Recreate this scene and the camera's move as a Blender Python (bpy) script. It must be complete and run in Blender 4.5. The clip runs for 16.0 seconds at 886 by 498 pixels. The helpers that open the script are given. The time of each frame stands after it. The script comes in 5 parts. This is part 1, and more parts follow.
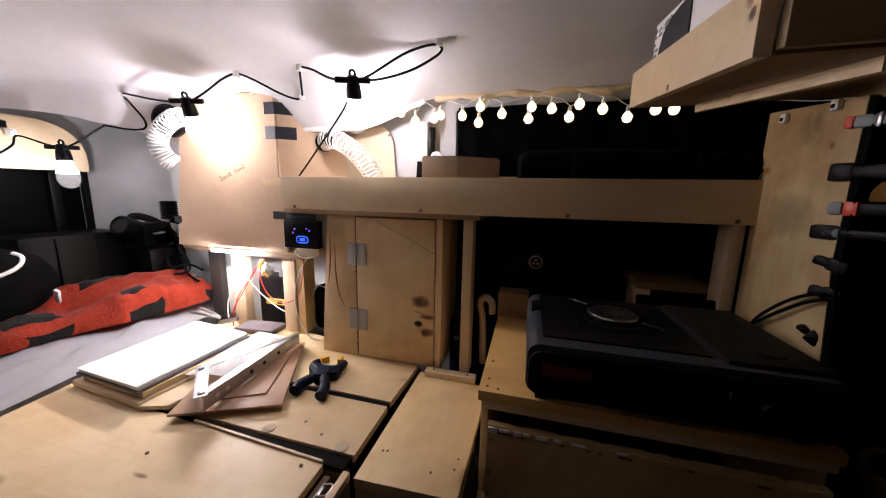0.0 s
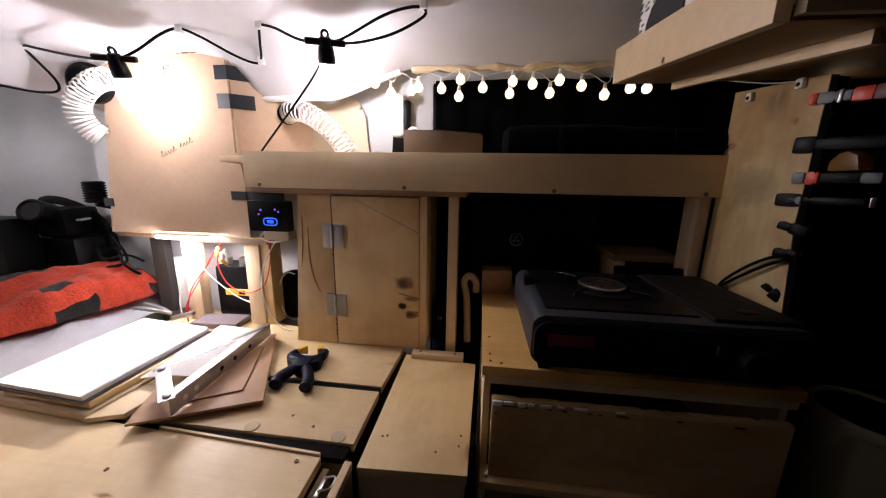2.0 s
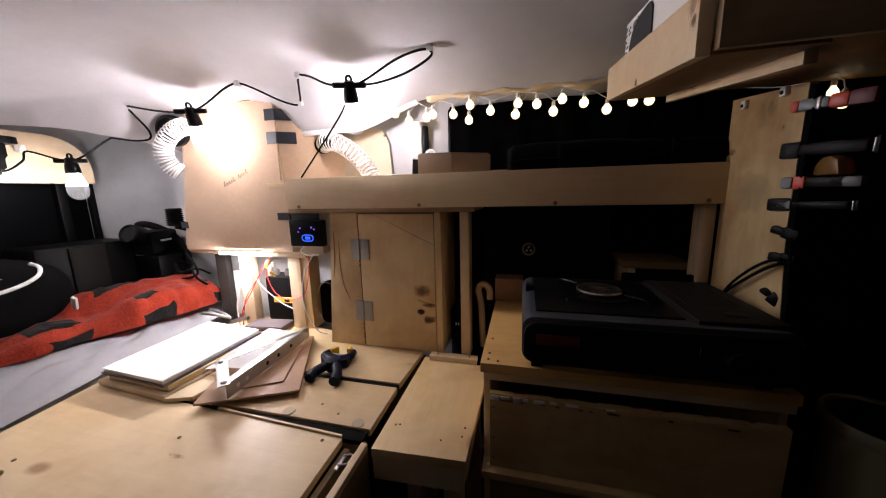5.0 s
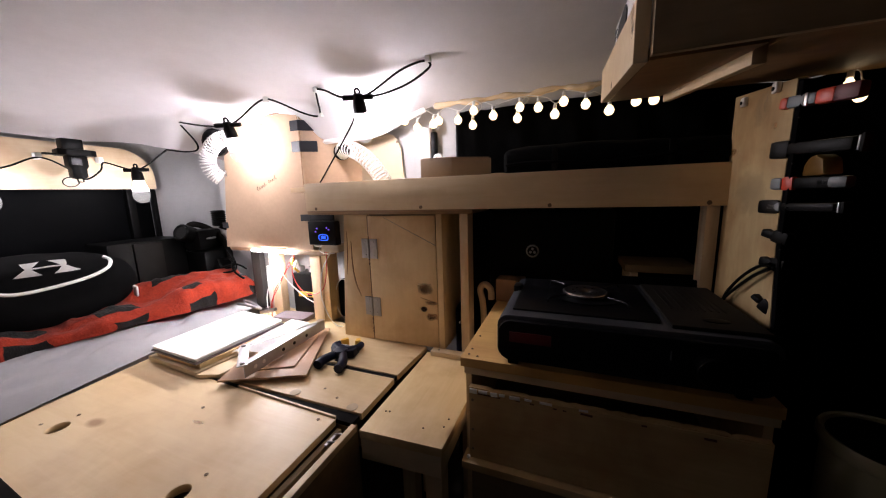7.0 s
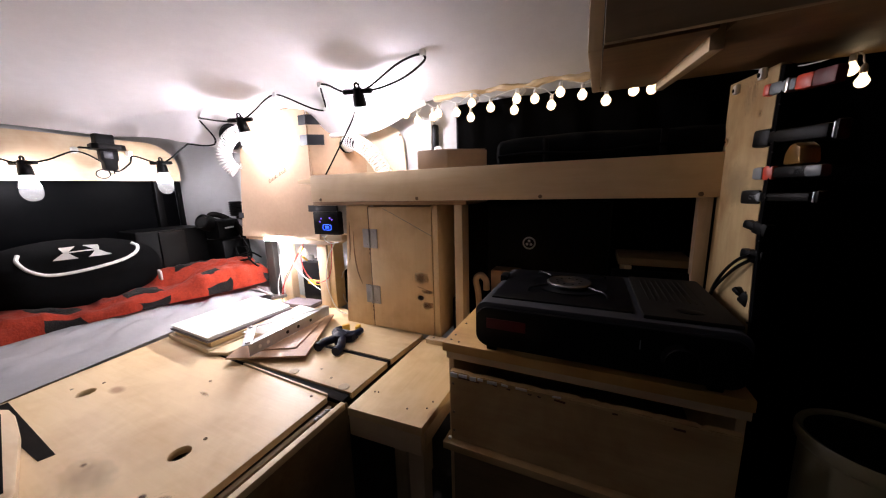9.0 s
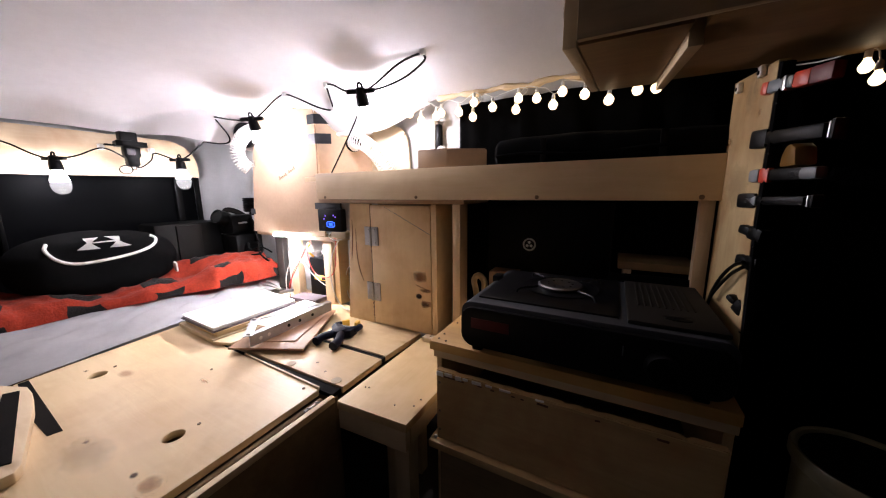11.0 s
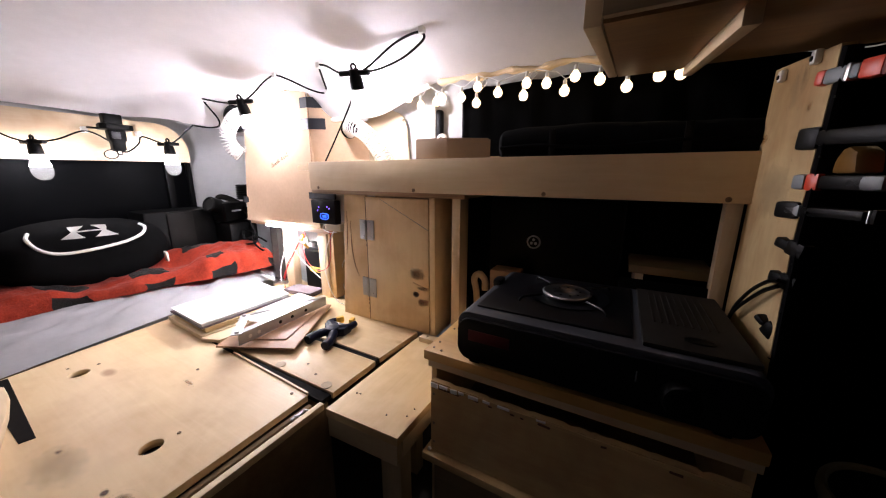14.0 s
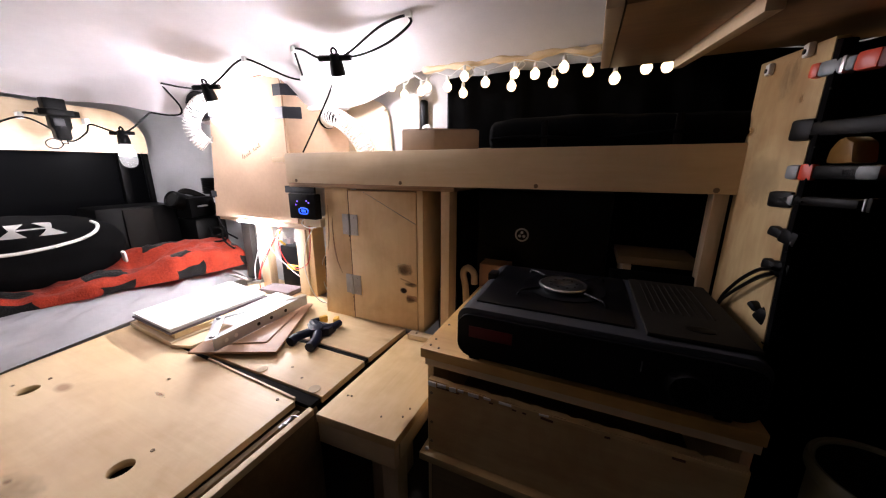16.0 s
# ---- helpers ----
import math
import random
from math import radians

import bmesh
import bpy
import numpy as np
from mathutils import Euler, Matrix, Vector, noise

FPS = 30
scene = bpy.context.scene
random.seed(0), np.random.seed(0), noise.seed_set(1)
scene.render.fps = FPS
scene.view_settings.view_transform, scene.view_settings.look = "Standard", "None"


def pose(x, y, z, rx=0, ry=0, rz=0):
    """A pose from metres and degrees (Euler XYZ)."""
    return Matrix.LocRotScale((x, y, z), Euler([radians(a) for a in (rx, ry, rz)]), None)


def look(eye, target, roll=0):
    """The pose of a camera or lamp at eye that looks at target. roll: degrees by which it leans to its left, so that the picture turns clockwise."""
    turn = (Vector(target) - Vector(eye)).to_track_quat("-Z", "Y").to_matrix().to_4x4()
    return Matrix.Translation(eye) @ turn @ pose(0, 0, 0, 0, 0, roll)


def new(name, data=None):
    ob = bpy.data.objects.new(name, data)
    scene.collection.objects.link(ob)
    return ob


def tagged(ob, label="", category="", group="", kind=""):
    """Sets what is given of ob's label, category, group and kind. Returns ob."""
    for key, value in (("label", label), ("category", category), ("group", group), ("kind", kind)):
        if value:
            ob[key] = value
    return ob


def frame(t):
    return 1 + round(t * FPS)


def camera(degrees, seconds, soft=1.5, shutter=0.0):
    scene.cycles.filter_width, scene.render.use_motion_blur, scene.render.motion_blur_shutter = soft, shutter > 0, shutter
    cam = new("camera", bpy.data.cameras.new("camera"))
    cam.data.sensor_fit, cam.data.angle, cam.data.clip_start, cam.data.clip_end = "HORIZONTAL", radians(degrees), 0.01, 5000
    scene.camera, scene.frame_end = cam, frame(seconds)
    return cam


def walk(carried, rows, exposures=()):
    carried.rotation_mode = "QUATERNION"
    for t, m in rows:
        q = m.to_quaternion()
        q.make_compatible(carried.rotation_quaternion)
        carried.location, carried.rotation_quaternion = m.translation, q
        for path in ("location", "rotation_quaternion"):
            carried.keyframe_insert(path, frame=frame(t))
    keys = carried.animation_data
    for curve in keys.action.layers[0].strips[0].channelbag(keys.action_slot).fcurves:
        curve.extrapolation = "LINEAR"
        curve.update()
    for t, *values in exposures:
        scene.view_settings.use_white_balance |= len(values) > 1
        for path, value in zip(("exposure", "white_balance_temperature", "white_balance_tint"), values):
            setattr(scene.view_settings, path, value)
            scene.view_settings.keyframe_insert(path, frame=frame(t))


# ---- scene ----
cam = camera(108.2, 16.0, soft=1.15)
METRES, EYE, TILT, LEAN, TURN = 0.585, 0.841, -9.6, -1.2, 15.0
ROWS = [
    (0.0, 0.0, 0.0, 0.0, 0.0, 0.0, -0.0),
    (0.5, -0.0287, 0.0067, -0.0067, -1.82, -0.65, 0.56),
    (1.0, -0.054, 0.0222, -0.0132, -3.29, -1.36, 0.9),
    (1.5, -0.0852, 0.0293, -0.018, -5.65, -1.5, 0.74),
    (2.0, -0.118, 0.0436, -0.0256, -8.01, -2.7, 1.48),
    (2.5, -0.1366, 0.048, -0.0272, -9.97, -2.94, 2.11),
    (3.0, -0.1452, 0.0247, -0.0238, -8.71, -2.38, 2.1),
    (3.5, -0.1402, -0.017, -0.0172, -7.19, -1.49, 2.17),
    (4.0, -0.1114, -0.054, -0.0232, -4.9, -1.31, 2.57),
    (4.5, -0.0592, -0.0759, -0.0262, -2.79, -0.85, 3.32),
    (5.0, -0.0108, -0.0884, -0.0305, -0.69, -0.36, 2.71),
    (7.5, 0.1971, -0.1515, -0.0499, 7.12, 0.4, 1.4),
    (8.0, 0.2276, -0.1569, -0.0564, 7.57, 0.46, 0.77),
    (8.5, 0.2602, -0.1622, -0.0617, 9.07, 0.11, 1.18),
    (9.0, 0.2854, -0.1589, -0.0689, 10.08, -0.52, 0.92),
    (11.5, 0.3965, -0.1302, -0.0756, 13.93, -0.54, -0.67),
    (12.0, 0.4134, -0.1111, -0.0764, 14.48, -1.35, -0.67),
    (12.5, 0.4177, -0.0973, -0.0608, 14.35, -1.42, -1.0),
    (13.0, 0.4015, -0.0885, -0.0474, 14.54, -2.11, -1.5),
    (13.5, 0.3898, -0.0679, -0.0347, 14.03, -2.77, -1.57),
    (14.0, 0.3712, -0.0511, -0.0198, 13.73, -3.22, -1.35),
    (14.5, 0.3519, -0.0427, -0.0156, 12.74, -3.6, -1.82),
    (15.0, 0.3311, -0.0425, -0.0121, 11.45, -3.69, -1.21),
    (15.5, 0.3194, -0.0381, -0.0162, 10.3, -3.99, -0.6),
    (16.0, 0.3026, -0.0304, -0.0234, 9.1, -4.14, -0.63),
]
walk(cam, [(t, pose(0, 0, EYE, TILT, LEAN, TURN) @ pose(METRES * x, METRES * y, METRES * z, 90 + pitch, roll, yaw)) for t, x, y, z, yaw, pitch, roll in ROWS],
     exposures=[(0.0, -0.38, 6400, 10), (2.5, -0.46, 6400, 10), (5.0, -0.49, 6400, 10), (9.0, 0.11, 6250, 10), (12.5, 0.30, 6150, 10), (16.0, 0.19, 6250, 10)])

# ---- light ----
world = bpy.data.worlds.new("night")
scene.world = world
world.use_nodes = True
world.node_tree.nodes["Background"].inputs["Color"].default_value = (0.010, 0.012, 0.018, 1)
world.node_tree.nodes["Background"].inputs["Strength"].default_value = 0.02
BULB, REAR, FAIRY, BAR = 1100.0, 620.0, 3.2, 620.0


# ---- materials ----
def material(name):
    m = bpy.data.materials.new(name)
    m.use_nodes = True
    return m, m.node_tree.nodes, m.node_tree.links, m.node_tree.nodes["Principled BSDF"]


def coords(nodes, links, scale=(1, 1, 1), turn=(0, 0, 0)):
    tc, mp = nodes.new("ShaderNodeTexCoord"), nodes.new("ShaderNodeMapping")
    info = nodes.new("ShaderNodeObjectInfo")
    add = nodes.new("ShaderNodeVectorMath")
    add.operation = "MULTIPLY_ADD"
    add.inputs[1].default_value = (7.3, 5.1, 3.7)
    links.new(info.outputs["Random"], add.inputs[0])
    links.new(tc.outputs["Object"], add.inputs[2])
    links.new(add.outputs[0], mp.inputs["Vector"])
    mp.inputs["Scale"].default_value = scale
    mp.inputs["Rotation"].default_value = turn
    return mp.outputs["Vector"]


def noise_tex(nodes, links, vec, scale, detail=4.0, rough=0.55, distort=0.0):
    n = nodes.new("ShaderNodeTexNoise")
    n.inputs["Scale"].default_value, n.inputs["Detail"].default_value = scale, detail
    n.inputs["Roughness"].default_value, n.inputs["Distortion"].default_value = rough, distort
    links.new(vec, n.inputs["Vector"])
    return n.outputs["Fac"]


def ramp(nodes, links, fac, stops):
    r = nodes.new("ShaderNodeValToRGB")
    el = r.color_ramp.elements
    while len(el) < len(stops):
        el.new(0.5)
    for e, (p, c) in zip(el, stops):
        e.position, e.color = p, (*c, 1)
    links.new(fac, r.inputs["Fac"])
    return r.outputs["Color"]


def mix(nodes, links, a, b, fac, kind="MIX"):
    m = nodes.new("ShaderNodeMix")
    m.data_type, m.blend_type = "RGBA", kind
    for sock, v in (("Factor", fac), ("A", a), ("B", b)):
        s = [i for i in m.inputs if i.name == sock and i.type in (("VALUE",) if sock == "Factor" else ("RGBA",))][0]
        if isinstance(v, (int, float)):
            s.default_value = v
        elif isinstance(v, tuple):
            s.default_value = (*v, 1)
        else:
            links.new(v, s)
    return [o for o in m.outputs if o.type == "RGBA"][0]


def bump(nodes, links, bsdf, height, strength, distance=0.001):
    b = nodes.new("ShaderNodeBump")
    b.inputs["Strength"].default_value, b.inputs["Distance"].default_value = strength, distance
    links.new(height, b.inputs["Height"])
    links.new(b.outputs["Normal"], bsdf.inputs["Normal"])


def wood(name, light, dark, grain=(4, 60, 60), rough=0.55, knots=True, stain=0.35):
    """Bare softwood or plywood: long grain, a few knots, hand stains."""
    m, n, l, p = material(name)
    v = coords(n, l, grain)
    g = noise_tex(n, l, v, 1.6, 6, 0.6, 0.6)
    col = ramp(n, l, g, [(0.20, dark), (0.80, light)])
    v2 = coords(n, l)
    s = noise_tex(n, l, v2, 7.0, 4, 0.6, 0.3)
    sm = ramp(n, l, s, [(0.44, (1, 1, 1)), (0.70, (1 - stain * 0.55, 1 - stain * 0.8, 1 - stain))])
    col = mix(n, l, col, sm, 0.85, "MULTIPLY")
    if knots:
        vo = n.new("ShaderNodeTexVoronoi")
        vo.inputs["Scale"].default_value = 5.0
        vo.inputs["Randomness"].default_value = 1.0
        l.new(coords(n, l, tuple(0.55 if c == min(grain) else 1.0 for c in grain)), vo.inputs["Vector"])
        k = ramp(n, l, vo.outputs["Distance"], [(0.035, (0.36, 0.19, 0.08)), (0.075, (1, 1, 1))])
        col = mix(n, l, col, k, 0.75, "MULTIPLY")
    l.new(col, p.inputs["Base Color"])
    p.inputs["Roughness"].default_value = rough
    bump(n, l, p, g, 0.25, 0.0008)
    return m


def plain(name, col, rough=0.5, metal=0.0, var=0.12, scale=60.0, bumps=0.15, spec=0.5):
    """One colour with fine grain and larger blotches of wear."""
    m, n, l, p = material(name)
    v = coords(n, l)
    a, b = noise_tex(n, l, v, scale, 4), noise_tex(n, l, v, scale / 9, 3)
    lo, hi = tuple(c * (1 - var) for c in col), tuple(min(1, c * (1 + var)) for c in col)
    c = mix(n, l, ramp(n, l, a, [(0.3, lo), (0.7, hi)]), ramp(n, l, b, [(0.35, lo), (0.65, hi)]), 0.5)
    l.new(c, p.inputs["Base Color"])
    p.inputs["Roughness"].default_value, p.inputs["Metallic"].default_value = rough, metal
    p.inputs["Specular IOR Level"].default_value = spec
    bump(n, l, p, a, bumps, 0.0006)
    return m


def glow(name, col, strength):
    m, n, l, p = material(name)
    p.inputs["Base Color"].default_value = (*col, 1)
    p.inputs["Emission Color"].default_value = (*col, 1)
    p.inputs["Emission Strength"].default_value = strength
    return m


def glassy(name, col=(1, 1, 1), rough=0.02, alpha=0.25):
    m, n, l, p = material(name)
    p.inputs["Base Color"].default_value = (*col, 1)
    p.inputs["Roughness"].default_value = rough
    p.inputs["Alpha"].default_value = alpha
    return m


def fleece_material():
    """Red fleece with black squares woven in rows, and matted pile."""
    m, n, l, p = material("red_fleece")
    v = coords(n, l)
    tc, wob = n.new("ShaderNodeTexCoord"), n.new("ShaderNodeTexNoise")
    wob.inputs["Scale"].default_value, wob.inputs["Detail"].default_value = 7.0, 2.0
    l.new(v, wob.inputs["Vector"])
    warp = n.new("ShaderNodeVectorMath")
    warp.operation = "MULTIPLY_ADD"
    warp.inputs[1].default_value = (0.26, 0.12, 0.0)
    l.new(wob.outputs["Color"], warp.inputs[0])
    l.new(tc.outputs["UV"], warp.inputs[2])
    sep = n.new("ShaderNodeSeparateXYZ")
    l.new(warp.outputs[0], sep.inputs[0])

    def stripes(out, count, shift):
        a, b, c = (n.new("ShaderNodeMath") for k in range(3))
        a.operation, b.operation, c.operation = "MULTIPLY_ADD", "FRACT", "GREATER_THAN"
        a.inputs[1].default_value, a.inputs[2].default_value, c.inputs[1].default_value = count, shift, 0.52
        l.new(out, a.inputs[0])
        l.new(a.outputs[0], b.inputs[0])
        l.new(b.outputs[0], c.inputs[0])
        return c.outputs[0]
    both = n.new("ShaderNodeMath")
    both.operation = "MULTIPLY"
    l.new(stripes(sep.outputs[0], 3.2, 0.35), both.inputs[0])
    l.new(stripes(sep.outputs[1], 6.3, 0.10), both.inputs[1])
    chk = mix(n, l, (0.60, 0.060, 0.022), (0.012, 0.010, 0.010), both.outputs[0])
    pile = noise_tex(n, l, v, 160, 3, 0.7)
    worn = noise_tex(n, l, v, 24, 3, 0.6)
    col = mix(n, l, chk, ramp(n, l, pile, [(0.3, (0.62, 0.55, 0.55)), (0.7, (1, 1, 1))]), 0.8, "MULTIPLY")
    col = mix(n, l, col, ramp(n, l, worn, [(0.35, (0.72, 0.66, 0.66)), (0.6, (1, 1, 1))]), 0.8, "MULTIPLY")
    l.new(col, p.inputs["Base Color"])
    p.inputs["Roughness"].default_value = 0.95
    p.inputs["Sheen Weight"].default_value = 0.12
    bump(n, l, p, pile, 0.9, 0.004)
    return m


def stain_material(name, col, strength):
    """A blotch that fades out from its middle, broken up by noise."""
    m, n, l, p = material(name)
    tc, off, ln = n.new("ShaderNodeTexCoord"), n.new("ShaderNodeVectorMath"), n.new("ShaderNodeVectorMath")
    off.operation, ln.operation = "SUBTRACT", "LENGTH"
    off.inputs[1].default_value = (0.5, 0.5, 0.5)
    l.new(tc.outputs["Generated"], off.inputs[0])
    l.new(off.outputs[0], ln.inputs[0])
    f = noise_tex(n, l, coords(n, l), 70.0, 5, 0.65)
    add = n.new("ShaderNodeMath")
    add.operation = "MULTIPLY_ADD"
    add.inputs[1].default_value = 0.2
    l.new(f, add.inputs[0])
    l.new(ln.outputs["Value"], add.inputs[2])
    a = ramp(n, l, add.outputs[0], [(0.60, (strength,) * 3), (0.74, (0, 0, 0))])
    l.new(a, p.inputs["Alpha"])
    p.inputs["Base Color"].default_value = (*col, 1)
    p.inputs["Roughness"].default_value = 0.6
    return m


PLY = wood("pine_plywood", (0.72, 0.55, 0.325), (0.65, 0.475, 0.255), (5, 50, 50), rough=0.45)
PLY_Y = wood("pine_plywood_lengthwise", (0.72, 0.53, 0.28), (0.64, 0.45, 0.215), (50, 5, 50))
VARNISH = wood("pale_varnished_ply", (0.62, 0.50, 0.34), (0.55, 0.42, 0.27), (50, 5, 50), rough=0.4)
PINE = wood("pale_pine", (0.70, 0.55, 0.36), (0.63, 0.48, 0.29), (5, 55, 55), stain=0.25)
PINE_Z = wood("pale_pine_upright", (0.70, 0.55, 0.37), (0.58, 0.43, 0.26), (55, 55, 5), stain=0.25)
ENDPLY = wood("stained_end_plywood", (0.53, 0.39, 0.20), (0.43, 0.31, 0.15), (40, 40, 4), stain=0.75)
DOORW = wood("door_plywood", (0.80, 0.61, 0.36), (0.72, 0.53, 0.29), (40, 40, 4), stain=0.45)
# Extra orange put into amber and drawer woods to match warm dim light.
AMBERW = wood("amber_varnished_pine", (0.66, 0.40, 0.14), (0.54, 0.31, 0.10), (5, 55, 55), rough=0.4, stain=0.35)
DRAWERW = wood("worn_drawer_board", (0.62, 0.44, 0.21), (0.50, 0.34, 0.15), (5, 45, 45), rough=0.6, stain=0.5)
# Tone lowered in the colour to stand in for dim light on these boards.
DARKW = wood("darkened_board", (0.27, 0.19, 0.10), (0.19, 0.13, 0.065), (5, 45, 45), rough=0.65, stain=0.5)
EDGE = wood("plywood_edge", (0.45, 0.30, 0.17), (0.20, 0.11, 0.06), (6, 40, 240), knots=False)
HARDB = wood("brown_hardboard", (0.42, 0.25, 0.14), (0.34, 0.19, 0.10), (20, 20, 20), knots=False)
CARD = plain("cardboard", (0.49, 0.345, 0.235), 0.8, var=0.07, scale=90, bumps=0.1, spec=0.2)
CARDEDGE = plain("cardboard_edge", (0.25, 0.15, 0.08), 0.9, var=0.3)
HEADLINER = plain("headliner_cloth", (0.87, 0.845, 0.85), 0.9, var=0.03, scale=240, bumps=0.12, spec=0.2)
GREYP = plain("grey_trim_plastic", (0.46, 0.46, 0.46), 0.5, var=0.06, scale=200)
CREAM = plain("cream_board", (0.58, 0.48, 0.34), 0.7, var=0.06, scale=30)
BLACKP = plain("black_plastic", (0.0025, 0.0025, 0.003), 0.4, var=0.25, scale=120, spec=0.14)
BLACKR = plain("black_rubber", (0.0013, 0.0013, 0.0013), 0.42, var=0.25, spec=0.10)
BLACKF = plain("black_fabric", (0.0030, 0.0030, 0.0032), 0.95, var=0.3, scale=300, bumps=0.5, spec=0.05)
WEBBING = plain("black_webbing", (0.006, 0.005, 0.0045), 0.9, var=0.3, scale=260, bumps=0.6, spec=0.1)
TAPE = plain("black_tape", (0.010, 0.011, 0.016), 0.5, var=0.2, scale=150)
CARPET = plain("dark_floor_carpet", (0.035, 0.028, 0.022), 0.95, var=0.35, scale=200, bumps=0.7)
SHEETW = plain("white_bed_sheet", (0.52, 0.51, 0.525), 0.9, var=0.05, scale=90, bumps=0.3, spec=0.2)
PAPER = plain("white_paper", (0.82, 0.81, 0.79), 0.75, var=0.02, scale=60, bumps=0.05)
ZINC = plain("zinc_plated_steel", (0.50, 0.51, 0.53), 0.42, 1.0, var=0.12, scale=80)
STEEL = plain("brushed_steel", (0.56, 0.56, 0.57), 0.28, 1.0, var=0.1, scale=120)
SCREWM = plain("brown_screw_head", (0.20, 0.14, 0.09), 0.45, 0.8, var=0.2)
STOVEG = plain("stove_grey_enamel", (0.030, 0.033, 0.041), 0.45, var=0.12, scale=160)
DUSTY = plain("dusty_black_cover", (0.009, 0.0075, 0.0058), 0.6, var=0.4, scale=24, spec=0.2)
STOVEB = plain("stove_black_enamel", (0.004, 0.004, 0.005), 0.32, var=0.2, scale=90, spec=0.25)
REDP = plain("red_plastic", (0.56, 0.045, 0.012), 0.4, var=0.12)
DIMRED = plain("dull_red_badge", (0.10, 0.010, 0.012), 0.5, var=0.15)
YELLOW = plain("yellow_plastic", (0.72, 0.42, 0.05), 0.45, var=0.1)
NAVY = plain("navy_plastic", (0.004, 0.0055, 0.018), 0.5, var=0.2, spec=0.15)
GREYTOOL = plain("grey_tool_plastic", (0.17, 0.19, 0.205), 0.45, var=0.1)
WHITEP = plain("white_plastic", (0.74, 0.73, 0.70), 0.4, var=0.04)
REDWIRE = plain("red_wire", (0.55, 0.03, 0.025), 0.4, var=0.1)
WALLET = plain("grey_brown_cover", (0.10, 0.076, 0.085), 0.6, var=0.12, scale=140)
BROWNCARD = plain("brown_carton", (0.34, 0.235, 0.155), 0.8, var=0.06, scale=70)
BUCKETM = plain("pale_bucket_plastic", (0.25, 0.225, 0.14), 0.45, var=0.08)
FLEECE = fleece_material()
BROWNSTAIN = stain_material("brown_stain", (0.34, 0.15, 0.04), 0.5)
GREYSTAIN = stain_material("grey_hand_stain", (0.16, 0.11, 0.06), 0.16)
DARKKNOT = stain_material("dark_knot", (0.09, 0.035, 0.014), 0.8)
GLOWB = glow("lit_filament_bulb", (1.0, 0.915, 0.985), BULB)
GLOWR = glow("dimmer_filament_bulb", (1.0, 0.915, 0.985), REAR)
GLOWF = glow("lit_globe_bulb", (1.0, 0.72, 0.42), FAIRY)
GLOWL = glow("lit_led_bar", (1.0, 0.945, 0.99), BAR)
KNOT = plain("dark_resin_knot", (0.11, 0.045, 0.02), 0.5, var=0.3)
SCREEN = glow("blue_display", (0.03, 0.12, 0.9), 1.6)
LED = glow("violet_led", (0.25, 0.12, 0.9), 0.8)
GLASS = glassy("clear_bulb_glass", (0.06, 0.06, 0.06), 0.02, 0.30)
GLASS.node_tree.nodes["Principled BSDF"].inputs["Emission Color"].default_value = (1.0, 0.93, 0.86, 1)
GLASS.node_tree.nodes["Principled BSDF"].inputs["Emission Strength"].default_value = 0.3
GLOWG = glassy("glowing_bulb_glass", alpha=0.55)
GLOWG.node_tree.nodes["Principled BSDF"].inputs["Emission Color"].default_value = (1.0, 0.93, 0.86, 1)
GLOWG.node_tree.nodes["Principled BSDF"].inputs["Emission Strength"].default_value = 22.0
HOSE = glassy("clear_hose_film", (0.6, 0.56, 0.50), 0.25, 0.12)
NIGHTGLASS = plain("dark_window_film", (0.0012, 0.0013, 0.0016), 0.5, var=0.4, scale=14, bumps=0.1, spec=0.025)


# ---- builders ----
def bm_box(x0, x1, y0, y1, z0, z1, bev=0.0015):
    bm = bmesh.new()
    bmesh.ops.create_cube(bm, size=1)
    for v in bm.verts:
        v.co = Vector((x0 + (v.co.x + 0.5) * (x1 - x0), y0 + (v.co.y + 0.5) * (y1 - y0), z0 + (v.co.z + 0.5) * (z1 - z0)))
    if bev:
        bmesh.ops.bevel(bm, geom=bm.edges[:], offset=min(bev, 0.45 * min(abs(x1 - x0), abs(y1 - y0), abs(z1 - z0))), segments=2, profile=0.6, affect="EDGES")
    return bm


def bm_obox(cx, cy, cz, lx, ly, lz, rz=0.0, rx=0.0, ry=0.0, bev=0.0015):
    """A box of size lx, ly, lz about its centre, turned."""
    bm = bm_box(-lx / 2, lx / 2, -ly / 2, ly / 2, -lz / 2, lz / 2, bev)
    bm.transform(pose(cx, cy, cz, rx, ry, rz))
    return bm


def bm_prism(pts, z0, z1, axis="z", bev=0.0):
    """A flat outline drawn out along an axis; pts are the two other coordinates in order."""
    bm = bmesh.new()
    def at(a, b, c):
        return {"z": (a, b, c), "y": (a, c, b), "x": (c, a, b)}[axis]
    lo = [bm.verts.new(at(a, b, z0)) for a, b in pts]
    hi = [bm.verts.new(at(a, b, z1)) for a, b in pts]
    bm.faces.new(lo[::-1])
    bm.faces.new(hi)
    for i in range(len(pts)):
        j = (i + 1) % len(pts)
        bm.faces.new((lo[i], lo[j], hi[j], hi[i]))
    bmesh.ops.recalc_face_normals(bm, faces=bm.faces[:])
    if bev:
        bmesh.ops.bevel(bm, geom=bm.edges[:], offset=bev, segments=2, profile=0.6, affect="EDGES")
    return bm


